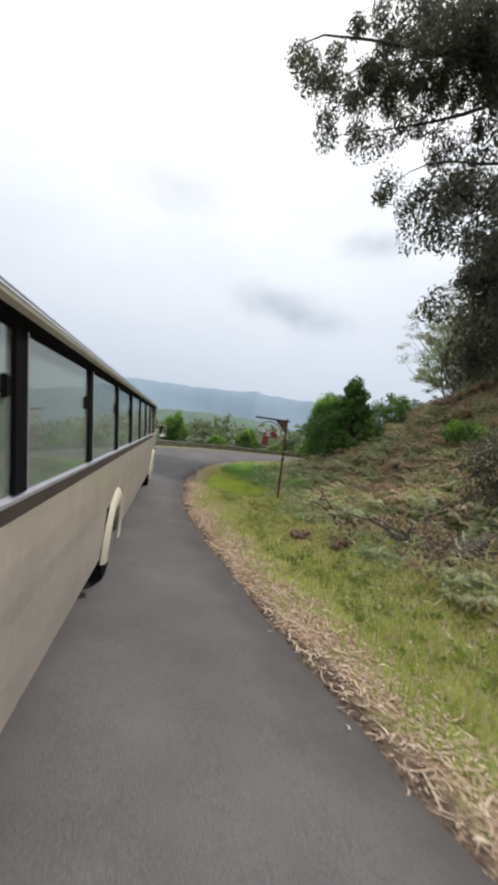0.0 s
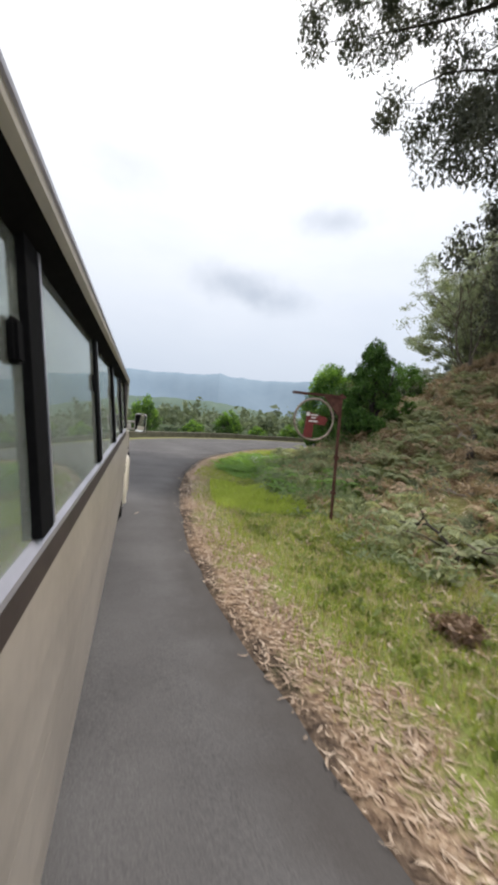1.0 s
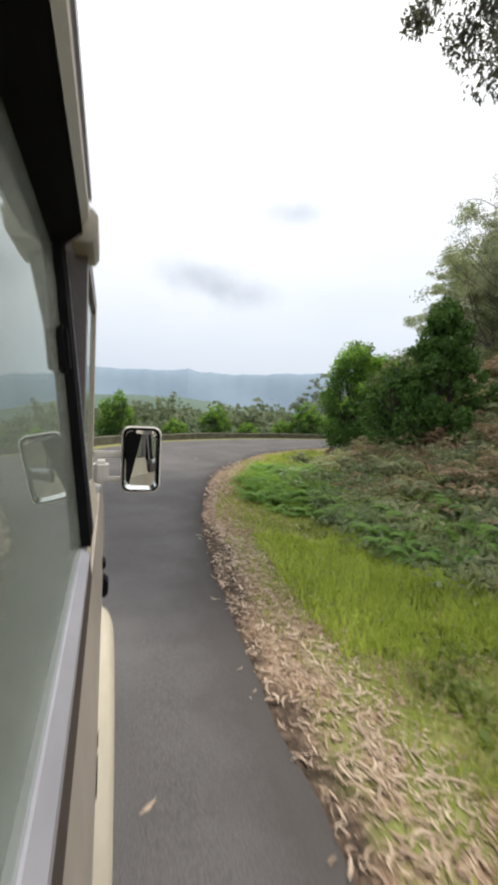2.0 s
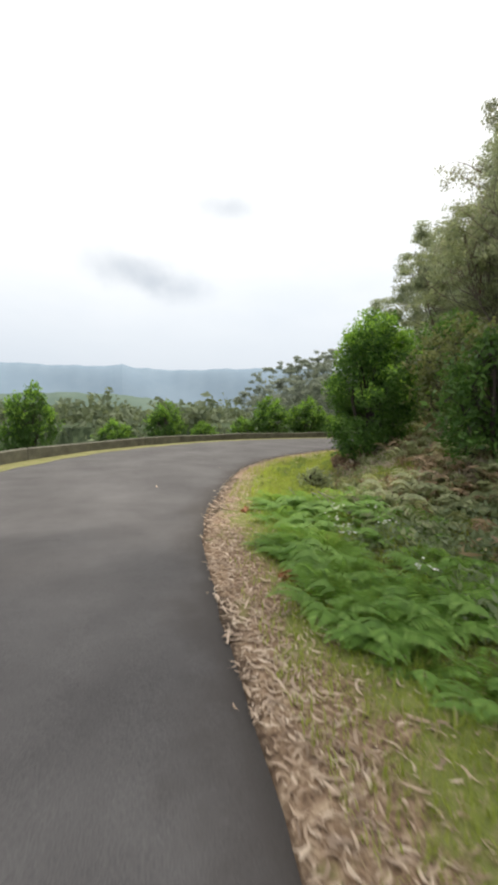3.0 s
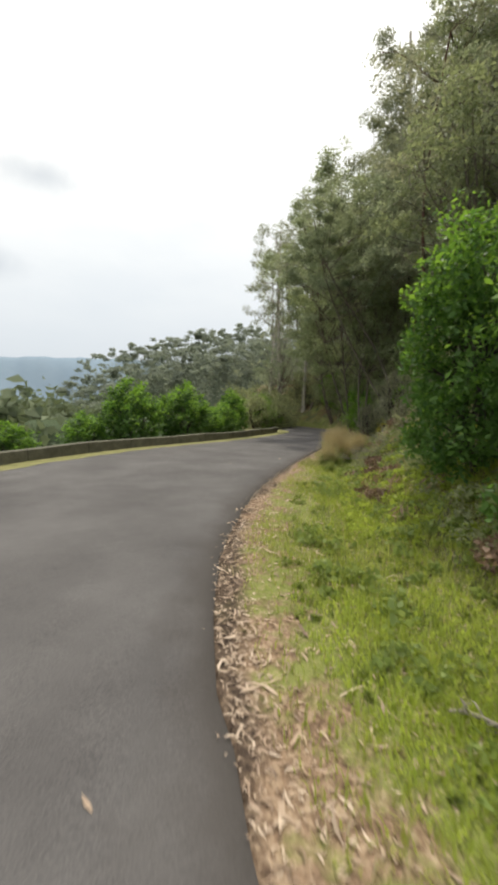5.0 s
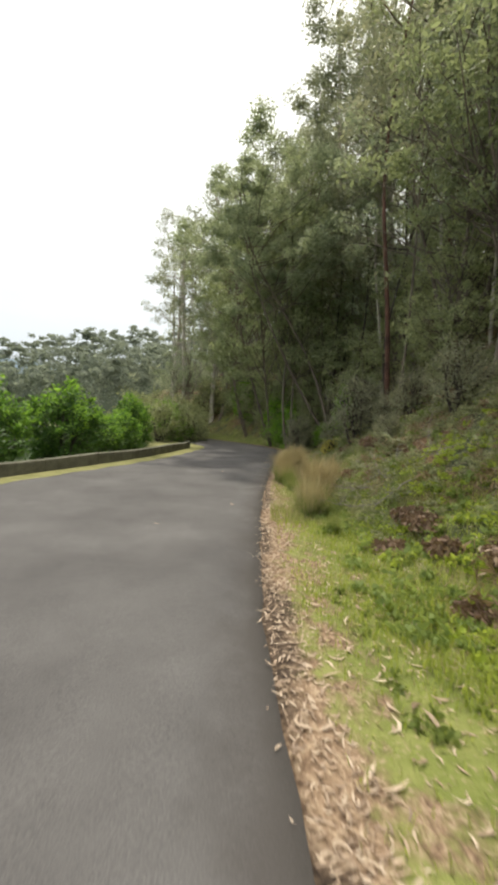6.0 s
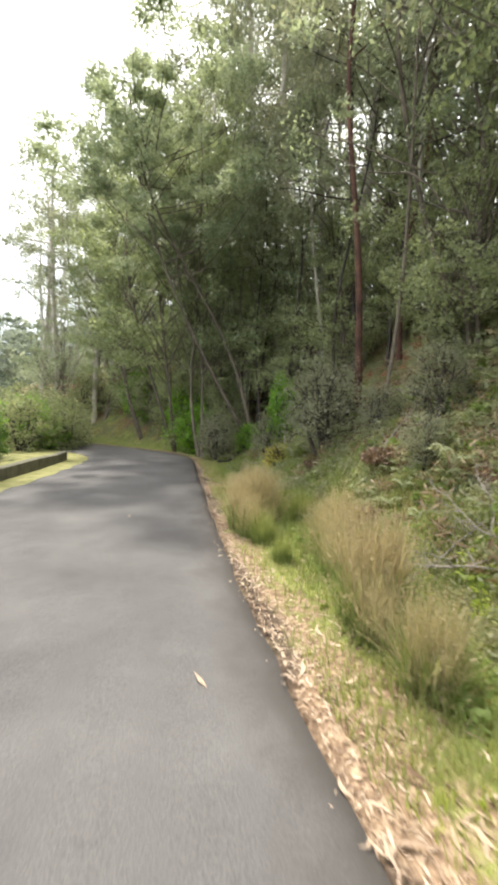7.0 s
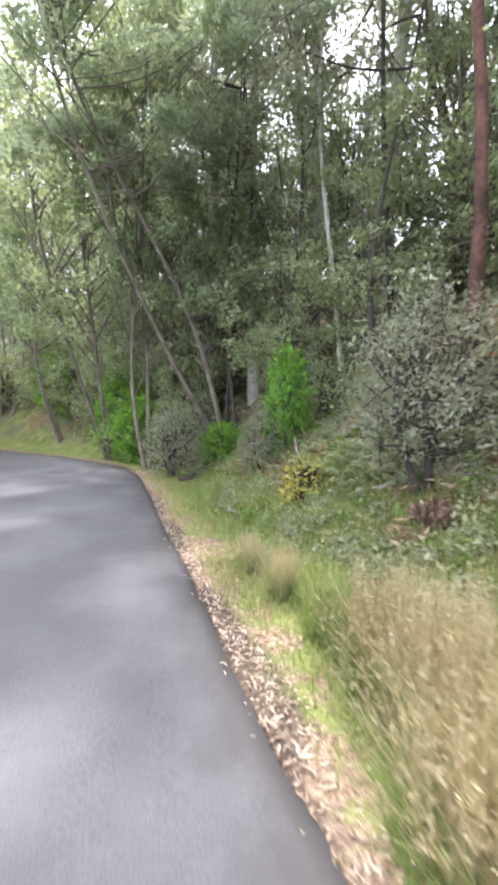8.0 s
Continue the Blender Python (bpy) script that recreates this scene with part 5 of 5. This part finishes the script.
def leaf_pile(seed, x, y, r, mat, label, leaves=800):
    """A heap of big curled dead leaves with dark hollows between."""
    g = np.random.default_rng(seed)
    t = thing("leaf_pile", on_ground(x, y, 0.0), label, "leaf litter", "heaps of dead leaves")
    part("leaves", mesh_from("leaves", *leaf_arrays(clump_points((0, 0, r * 0.2), r, leaves, g, 0.45), 0.085, 0.045, g, 0.0, 0.5), mat), None, t)


for k, (x, y, r) in enumerate(((20.6, 31.2, 0.42), (19.6, 31.55, 0.38), (20.0, 31.0, 0.4), (12.6, 26.8, 0.5), (12.0, 26.2, 0.45), (13.2, 27.5, 0.5), (11.6, 25.4, 0.4), (26.8, 32.2, 0.45), (29.6, 33.2, 0.4), (25.6, 32.7, 0.4), (17.6, 30.6, 0.34), (18.4, 30.1, 0.4), (19.0, 30.8, 0.36), (16.6, 30.0, 0.3), (6.5, 7.2, 0.7), (5.7, 6.5, 0.55), (6.4, 8.3, 0.65), (4.6, 7.4, 0.4), (3.9, 8.2, 0.3))):
    leaf_pile(430 + k, x, y, r, L_PILE, "heap of brown dead leaves on the bank")
leaf_pile(450, 5.05, 20.62, 0.14, L_RUSTY, "small plant with withered orange-brown leaves", 110)
leaf_pile(452, 6.4, 23.7, 0.12, L_RUSTY, "small withered red-brown plant in the grass", 80)
dead_branch(461, 7.7, 24.3, 1.7, "thin pale twig lying across the grass", -62, 0.012, 5, 0.12)
dead_branch(462, 8.3, 23.5, 1.3, "thin pale twig lying across the grass", 20, 0.011, 4, 0.12)
shrub(451, on_ground(32.6, 34.2), "small plant with yellow leaves near the road", L_YELLOW, 0.7, 0.45, 480, 0.09, 0.045, "yellow_shrub", clump=0.2)


def wildflower(seed):
    """A few thin stalks, each with one open white blossom."""
    g = np.random.default_rng(seed)
    t = thing("wildflower", placed(6.9, 21.7), "small white wildflowers among the ferns", "flower", "white wildflowers")
    a = np.linspace(0, 2 * np.pi, 6, endpoint=False)
    rim = np.stack([0.015 * np.cos(a), 0.015 * np.sin(a), 0.004 + 0.003 * np.cos(3 * a)], 1)
    bloom = mesh_from("blossom", np.concatenate([[[0, 0, 0]], rim]), [(0, i + 1, (i + 1) % 6 + 1) for i in range(6)], M_WHITE)
    for _ in range(13):
        x, y, z = g.normal(size=3) * [0.10, 0.10, 0.035] + [0, 0, 0.5]
        part("stalk", mesh_from("stalk", *tube(bent((x * 0.3, y * 0.3, 0), (x, y, z), g, 4, 0.05), [0.003, 0.0025, 0.002, 0.0015], 3), L_WEED), None, t)
        ob = part("blossom", bloom, None, t)
        ob.matrix_basis = pose(x, y, z + 0.002, 40 * g.normal() * 0.5, 40 * g.normal() * 0.5)
    return t


daisy = wildflower(5)
for x, y in ((6.6, 21.2), (6.35, 20.9), (7.5, 22.2), (6.9, 20.6), (7.8, 21.6), (5.9, 19.4)):
    copy_thing(daisy, placed(x, y, x * 90))
twig = dead_branch(460, 18.42, 33.62, 0.45, "pale twig with dry leaves on the tar's edge", 200, 0.008, 7, 0.3)

cover("dead_twigs", litter_arrays(304, 5200, -2, 30, 4.9, 1.4, 0.30, 0.016), L_STRAW, "pale dry twigs and stalks on the bank", "twigs")
cover("dead_twigs", litter_arrays(305, 2200, 38, 62, 3.6, 0.9, 0.28, 0.016), L_STRAW, "pale dry twigs and stalks below the trees", "twigs")

# single leaves on the tar
leaf_me = mesh_from("fallen_leaf", [(-0.07, 0, 0.004), (0.0, 0.018, 0.012), (0.075, 0.005, 0.03), (0.0, -0.016, 0.01)], [(0, 1, 2, 3)], L_LITTER)
for x, y, turn, size in ((21.24, 35.03, 40, 1.3), (18.9, 35.6, 100, 0.9), (0.97, 12.7, 20, 0.75), (5.6, 26.6, 70, 1.2), (26.4, 37.4, 10, 1.0), (8.9, 29.2, 80, 0.8)):
    d = -float(side_of(x, y)[0][0])
    ob = new("fallen_leaf", leaf_me)
    ob.matrix_basis = Matrix.Translation((x, y, 0.05 * math.sin(math.pi * min(1, max(0, d / 6.5))))) @ Matrix.Rotation(radians(turn), 4, "Z") @ Matrix.Scale(size, 4)
    tagged(ob, "pale curled dry leaf lying on the asphalt", "leaf", "leaves on the road")


# ---- the bus on the road, seen along its flank ----
BUS = Matrix.Translation((0.550, 10.868, 0.0)) @ Matrix.Rotation(radians(-6.0), 4, "Z")
M_CREAM = plain("cream_paint", (0.60, 0.55, 0.46), 0.35, spread=0.06, scale=3, spec=0.5)
M_PANEL = plain("dusty_beige_paint", (0.36, 0.32, 0.285), 0.32, spread=0.12, scale=2, spec=0.5)
M_TRIM = plain("lilac_grey_trim", (0.36, 0.355, 0.41), 0.35, 0.3, spread=0.08, scale=5)
M_RUBBER = plain("black_rubber", (0.010, 0.010, 0.011), 0.9, spread=0.2, scale=6, spec=0.03)
M_SEAL = plain("brown_rubber_seal", (0.05, 0.036, 0.036), 0.6, spread=0.2, scale=6)
M_GUTTER = plain("beige_gutter", (0.40, 0.36, 0.30), 0.5, spread=0.08, scale=5)
M_DOOR_FRAME = plain("grey_door_frame", (0.16, 0.14, 0.14), 0.5, spread=0.12, scale=5)
M_INSIDE = plain("dark_cabin_lining", (0.05, 0.05, 0.048), 0.8, spread=0.15, scale=3)
M_SEAT = plain("blue_grey_seat_cloth", (0.07, 0.075, 0.09), 0.9, spread=0.2, scale=9, bump=0.2)
M_CHROME = plain("worn_steel", (0.5, 0.5, 0.5), 0.3, 0.9, spread=0.1, scale=6)


def glass_material():
    m, t, p = material("window_glass", 0.02, 0.5)
    out = t.nodes["Material Output"]
    gl = t.nodes.new("ShaderNodeBsdfGlossy")
    gl.inputs["Roughness"].default_value = 0.012
    gl.inputs["Color"].default_value = (0.86, 0.92, 0.89, 1)
    tr = t.nodes.new("ShaderNodeBsdfTransparent")
    tr.inputs["Color"].default_value = (0.42, 0.47, 0.46, 1)
    fr = t.nodes.new("ShaderNodeFresnel")
    fr.inputs["IOR"].default_value = 2.6
    ms = t.nodes.new("ShaderNodeMixShader")
    t.links.new(fr.outputs["Fac"], ms.inputs["Fac"])
    t.links.new(tr.outputs["BSDF"], ms.inputs[1])
    t.links.new(gl.outputs["BSDF"], ms.inputs[2])
    # a film of road dust, thicker in smears
    dust = t.nodes.new("ShaderNodeBsdfDiffuse")
    dust.inputs["Color"].default_value = (0.62, 0.66, 0.62, 1)
    film_ = t.nodes.new("ShaderNodeMixShader")
    t.links.new(range_node(t, noise_node(t, 2.2, 5.0, 0.6), 0.3, 0.7, 0.10, 0.19), film_.inputs["Fac"])
    t.links.new(ms.outputs["Shader"], film_.inputs[1])
    t.links.new(dust.outputs["BSDF"], film_.inputs[2])
    t.links.new(film_.outputs["Shader"], out.inputs["Surface"])
    return m


def mirror_material():
    m, t, p = material("mirror_glass", 0.02, 0.5)
    p.inputs["Metallic"].default_value = 1.0
    p.inputs["Base Color"].default_value = (0.75, 0.78, 0.78, 1)
    return m


M_GLASS, M_MIRROR = glass_material(), mirror_material()
bus = thing("bus", BUS, "cream coach with black framed side windows and wing mirrors", "bus")
REAR, BAY, NOSE, MID = -9.6, 1.02, 2.75, -1.16


def extruded(profile, y0, y1):
    """A closed profile in x and z drawn along y."""
    bm = bmesh.new()
    a = [bm.verts.new((x, y0, z)) for x, z in profile]
    b = [bm.verts.new((x, y1, z)) for x, z in profile]
    n = len(profile)
    for i in range(n):
        j = (i + 1) % n
        bm.faces.new((a[i], a[j], b[j], b[i]))
    bm.faces.new(a[::-1])
    bm.faces.new(b)
    bmesh.ops.recalc_face_normals(bm, faces=bm.faces)
    return bm


def both(name, profile, y0, y1, mat, label=""):
    """The same piece on either flank."""
    part(name, extruded(profile, y0, y1), mat, bus, label)
    part(name, extruded([(2 * MID - x, z) for x, z in profile], y0, y1), mat, bus, label)


# flanks, bulging below the window, split by the wheel arches
upper = [(-0.010, 1.00), (-0.006, 1.12), (-0.012, 1.30), (-0.030, 1.492), (-0.10, 1.492), (-0.10, 1.00)]
lower = [(-0.05, 0.42), (-0.022, 0.45), (-0.009, 0.70), (-0.010, 0.998), (-0.10, 0.998), (-0.10, 0.42)]
both("flank_panel", upper, REAR + 0.06, NOSE - 0.05, M_PANEL)
for y0, y1 in ((REAR + 0.06, -6.42), (-5.18, 0.98), (2.22, NOSE - 0.05)):
    both("skirt_panel", lower, y0, y1, M_PANEL)
# sill, seal, header and gutter along the windows
both("sill_trim", [(-0.0495, 1.598), (-0.034, 1.580), (-0.033, 1.562), (-0.10, 1.562), (-0.10, 1.598)], REAR + 0.1, 1.03, M_TRIM, "lilac-grey metal window sill trim")
both("sill_seal", [(-0.036, 1.560), (-0.029, 1.494), (-0.10, 1.494), (-0.10, 1.560)], REAR + 0.1, 1.10, M_SEAL, "dark brown rubber seal")
both("header", [(-0.150, 2.28), (-0.126, 2.284), (-0.068, 2.337), (-0.070, 2.36), (-0.16, 2.36)], REAR + 0.05, 1.07, M_RUBBER, "black window header")
both("gutter", [(-0.066, 2.338), (-0.053, 2.362), (-0.052, 2.385), (-0.075, 2.392), (-0.16, 2.40), (-0.16, 2.362), (-0.072, 2.362)], REAR + 0.05, 1.04, M_GUTTER, "beige roof gutter")
both("drip_rail", [(-0.058, 2.3925), (-0.047, 2.388), (-0.046, 2.398), (-0.058, 2.404)], REAR + 0.05, 1.02, M_TRIM, "thin grey drip rail")
pillars = [BAY - 1.435 * k for k in range(8)]
for y in pillars:
    both("pillar", [(-0.031, 1.600), (-0.112, 2.335), (-0.17, 2.335), (-0.10, 1.600)], y, y + 0.13, M_RUBBER, "black window pillar")
    both("pillar_strip", [(-0.029, 1.605), (-0.108, 2.31), (-0.114, 2.31), (-0.035, 1.605)], y + 0.134, y + 0.146, M_TRIM, "bright metal strip")
    for x in (0, 1):
        s_ = 1 - 2 * x
        off = 0 if x == 0 else 2 * MID
        part("window_latch", boxed((-0.014, -0.025, -0.048), (0.012, 0.025, 0.048), 0.008, Matrix.Translation((off - s_ * 0.092, y - 0.08, 2.048)) @ Matrix.Rotation(radians(-6.2 * s_), 4, "Y")), M_RUBBER, bus, "black window latch")
for y, back in zip(pillars, pillars[1:] + [REAR + 0.1]):
    for x in (0, 1):
        s_, off = 1 - 2 * x, 2 * MID * x
        bm = bmesh.new()
        bm.faces.new([bm.verts.new((off + s_ * cx, cy, cz)) for cx, cy, cz in ((-0.0515, back + 0.146, 1.585), (-0.0515, y, 1.585), (-0.128, y, 2.30), (-0.128, back + 0.146, 2.30))])
        bmesh.ops.recalc_face_normals(bm, faces=bm.faces)
        bmesh.ops.solidify(bm, geom=list(bm.faces), thickness=0.005)
        part("window_pane", bm, M_GLASS, bus, "tinted window glass").visible_shadow = False
# the cab door: frame, window, cap on the gutter's end
both("door_panel", [(-0.036, 1.496), (-0.060, 1.62), (-0.12, 1.62), (-0.10, 1.496)], 1.17, 1.97, M_GUTTER)
both("door_frame", [(-0.060, 1.622), (-0.060, 2.385), (-0.12, 2.385), (-0.12, 1.622)], 1.17, 1.24, M_DOOR_FRAME, "grey cab door frame")
both("door_frame", [(-0.060, 1.622), (-0.060, 2.385), (-0.12, 2.385), (-0.12, 1.622)], 1.86, 1.97, M_GUTTER, "beige front pillar")
both("door_frame", [(-0.060, 2.32), (-0.060, 2.385), (-0.12, 2.385), (-0.12, 2.32)], 1.24, 1.86, M_DOOR_FRAME, "grey cab door frame")
both("door_window", [(-0.070, 1.622), (-0.070, 2.32), (-0.076, 2.32), (-0.076, 1.622)], 1.24, 1.86, M_GLASS, "tinted window glass")
both("gutter_cap", [(-0.092, 2.318), (-0.044, 2.322), (-0.034, 2.34), (-0.034, 2.385), (-0.046, 2.40), (-0.092, 2.40)], 1.075, 1.25, M_GUTTER, "pale cap on the gutter's end")
# roof, floor, rear
crown = [(MID + (-0.155 - MID) * u, 2.402 + 0.22 * max(0.0, 1 - u * u) ** 0.6) for u in np.linspace(-1, 1, 17)]
crown += [(x, z - 0.05) for x, z in crown[::-1]]
part("roof", extruded(crown, REAR, 2.45), M_CREAM, bus)
part("floor_pan", boxed((2 * MID + 0.06, REAR + 0.05, 0.44), (-0.06, NOSE - 0.1, 0.56)), M_INSIDE, bus)
part("rear_panel", extruded([(2 * MID + 0.04, 0.42), (-0.04, 0.42), (-0.012, 1.3), (-0.1, 2.40), (MID, 2.62), (2 * MID + 0.1, 2.40), (2 * MID + 0.012, 1.3)], REAR, REAR + 0.06), M_CREAM, bus)
# rows of seats inside
seat_me, back_me = bpy.data.meshes.new("seat"), bpy.data.meshes.new("seat_back")
boxed((-0.44, -0.22, 0.557), (0.44, 0.24, 1.02), 0.03).to_mesh(seat_me)
boxed((-0.43, -0.06, 0.98), (0.43, 0.06, 1.68), 0.05, Matrix.Rotation(radians(8), 4, "X")).to_mesh(back_me)
for y in np.arange(-9.0, 0.8, 0.98):
    for x in (-0.58, 2 * MID + 0.58):
        for nm, me, dy in (("seat", seat_me, 0.0), ("seat_back", back_me, -0.02)):
            part(nm, me, M_SEAT, bus, "blue-grey cloth").location = (x, y + dy, 0)
# nose: panel, bumper, windscreen, headlights
part("front_panel", extruded([(2 * MID + 0.04, 0.42), (-0.04, 0.42), (-0.03, 1.49), (2 * MID + 0.03, 1.49)], NOSE - 0.05, NOSE), M_CREAM, bus)
part("bumper", boxed((2 * MID + 0.02, NOSE + 0.002, 0.36), (-0.02, NOSE + 0.14, 0.62), 0.04), M_RUBBER, bus)
bm = bmesh.new()
bm.faces.new([bm.verts.new(c) for c in ((2 * MID + 0.06, NOSE - 0.03, 1.494), (-0.06, NOSE - 0.03, 1.494), (-0.16, 2.44, 2.42), (2 * MID + 0.16, 2.44, 2.42))])
bmesh.ops.solidify(bm, geom=list(bm.faces), thickness=0.008)
part("windscreen", bm, M_GLASS, bus, "windscreen glass").visible_shadow = False
for x in (2 * MID + 0.3, -0.3):
    part("headlight", boxed((x - 0.13, NOSE + 0.002, 0.80), (x + 0.13, NOSE + 0.022, 0.98), 0.01), M_WHITE, bus)


def flare(y, sgn, off):
    """The swollen lip of a wheel arch."""
    a = np.linspace(radians(-6), radians(186), 27)
    u = np.linspace(0, 1, 9)
    v = []
    for t in a:
        for k in u:
            r = 0.44 + 0.20 * k
            x = -0.012 + 0.056 * math.sin(math.pi * (0.12 + 0.88 * k)) ** 0.6 if k < 1 else -0.012
            v.append((off + sgn * x, y + 0.93 * r * math.cos(t), 0.45 + 1.06 * r * math.sin(t)))
    i = (np.arange(26)[:, None] * 9 + np.arange(8)[None]).ravel()
    return smooth(mesh_from("wheel_arch", v, np.stack([i, i + 1, i + 10, i + 9], 1), None))


for sgn, off in ((1, 0.0), (-1, 2 * MID)):
    for y in (1.6, -5.8):
        x = off - sgn * 0.02
        bm = bmesh.new()
        bmesh.ops.create_cone(bm, cap_ends=True, segments=36, radius1=0.40, radius2=0.40, depth=0.24, matrix=Matrix.Translation((x - sgn * 0.13, y, 0.41)) @ Matrix.Rotation(radians(90), 4, "Y"))
        bmesh.ops.bevel(bm, geom=[e for e in bm.edges if e.calc_length() < 0.1], offset=0.025, segments=2, affect="EDGES")
        wheel = part("wheel", bm, M_RUBBER, bus, "black tyre")
        bm = bmesh.new()
        bmesh.ops.create_cone(bm, cap_ends=True, segments=28, radius1=0.23, radius2=0.18, depth=0.03, matrix=Matrix.Translation((x + sgn * 0.002, y, 0.41)) @ Matrix.Rotation(radians(90 * sgn), 4, "Y"))
        part("rim", bm, M_CHROME, wheel, "steel wheel rim")
        part("wheel_arch", flare(y, sgn, off), M_CREAM, bus, "pale cream flared wheel arch")
        part("arch_liner", boxed((off - sgn * 0.30 - 0.004, y - 0.62, 0.56), (off - sgn * 0.30 + 0.004, y + 0.62, 1.0)), M_RUBBER, bus)
        part("mud_flap", boxed((x - sgn * 0.13 - 0.12, y - 0.60, 0.20), (x - sgn * 0.13 + 0.13, y - 0.585, 0.56)), M_RUBBER, bus, "black rubber mud flap")
part("door_hinge", boxed((-0.02, 1.97, 1.175), (0.006, 2.05, 1.215), 0.008), M_RUBBER, bus, "black door hinge")
part("door_hinge", boxed((-0.02, 1.97, 1.04), (0.02, 2.06, 1.125), 0.01), M_RUBBER, bus, "black door hinge")
for z in (1.02, 0.955, 0.91, 0.875):
    part("lettering", boxed((-0.012, 1.10, z), (-0.0035, 1.13, z + 0.022)), M_RUBBER, bus, "tiny dark lettering")


def rounded(w, h, d, r):
    """A plate with round corners, w by h, d thick, standing across the road."""
    bm = bmesh.new()
    out = []
    for cx, cz, a0 in ((w / 2 - r, h / 2 - r, 0), (-w / 2 + r, h / 2 - r, 90), (-w / 2 + r, -h / 2 + r, 180), (w / 2 - r, -h / 2 + r, 270)):
        for k in range(6):
            a = radians(a0 + 18 * k)
            out.append((cx + r * math.cos(a), cz + r * math.sin(a)))
    rings = [[bm.verts.new((x * f, y, z * f)) for x, z in out] for y, f in ((-d / 2, 0.96), (-d / 2 + 0.006, 1.0), (d / 2 - 0.02, 0.98), (d / 2, 0.8))]
    for a, b in zip(rings[:-1], rings[1:]):
        for k in range(len(out)):
            j = (k + 1) % len(out)
            bm.faces.new((a[k], a[j], b[j], b[k]))
    bm.faces.new(rings[0][::-1])
    bm.faces.new(rings[-1])
    bmesh.ops.recalc_face_normals(bm, faces=bm.faces)
    return bm


# the wing mirrors on their arms
for sgn, off in ((1, 0.0), (-1, 2 * MID)):
    mirror = part("wing_mirror", rounded(0.212, 0.366, 0.08, 0.045), M_WHITE, bus, "white framed wing mirror")
    mirror.location = (off + sgn * 0.177, 2.34, 1.656)
    rim = part("mirror_rim", rounded(0.196, 0.350, 0.012, 0.040), M_RUBBER, mirror, "black mirror rim")
    rim.location = (0, -0.042, 0)
    glass = part("mirror_glass", rounded(0.174, 0.328, 0.006, 0.034), M_MIRROR, mirror, "mirror glass")
    glass.matrix_basis = Matrix.Translation((0, -0.050, 0)) @ Matrix.Rotation(radians(-9.0 * sgn), 4, "Z") @ Matrix.Rotation(radians(-2), 4, "X")
    for z, r in ((1.675, 0.020), (1.535, 0.016)):
        part("mirror_arm", boxed((off + sgn * 0.02 - 0.095, 2.36, z - r), (off + sgn * 0.02 + 0.095, 2.385, z + r), 0.008), M_WHITE, bus, "white mirror arm")
    part("mirror_bracket", boxed((off - sgn * 0.03 - 0.04, 2.30, 1.52), (off - sgn * 0.03 + 0.04, 2.42, 1.645), 0.02), M_WHITE, bus, "white mirror bracket")
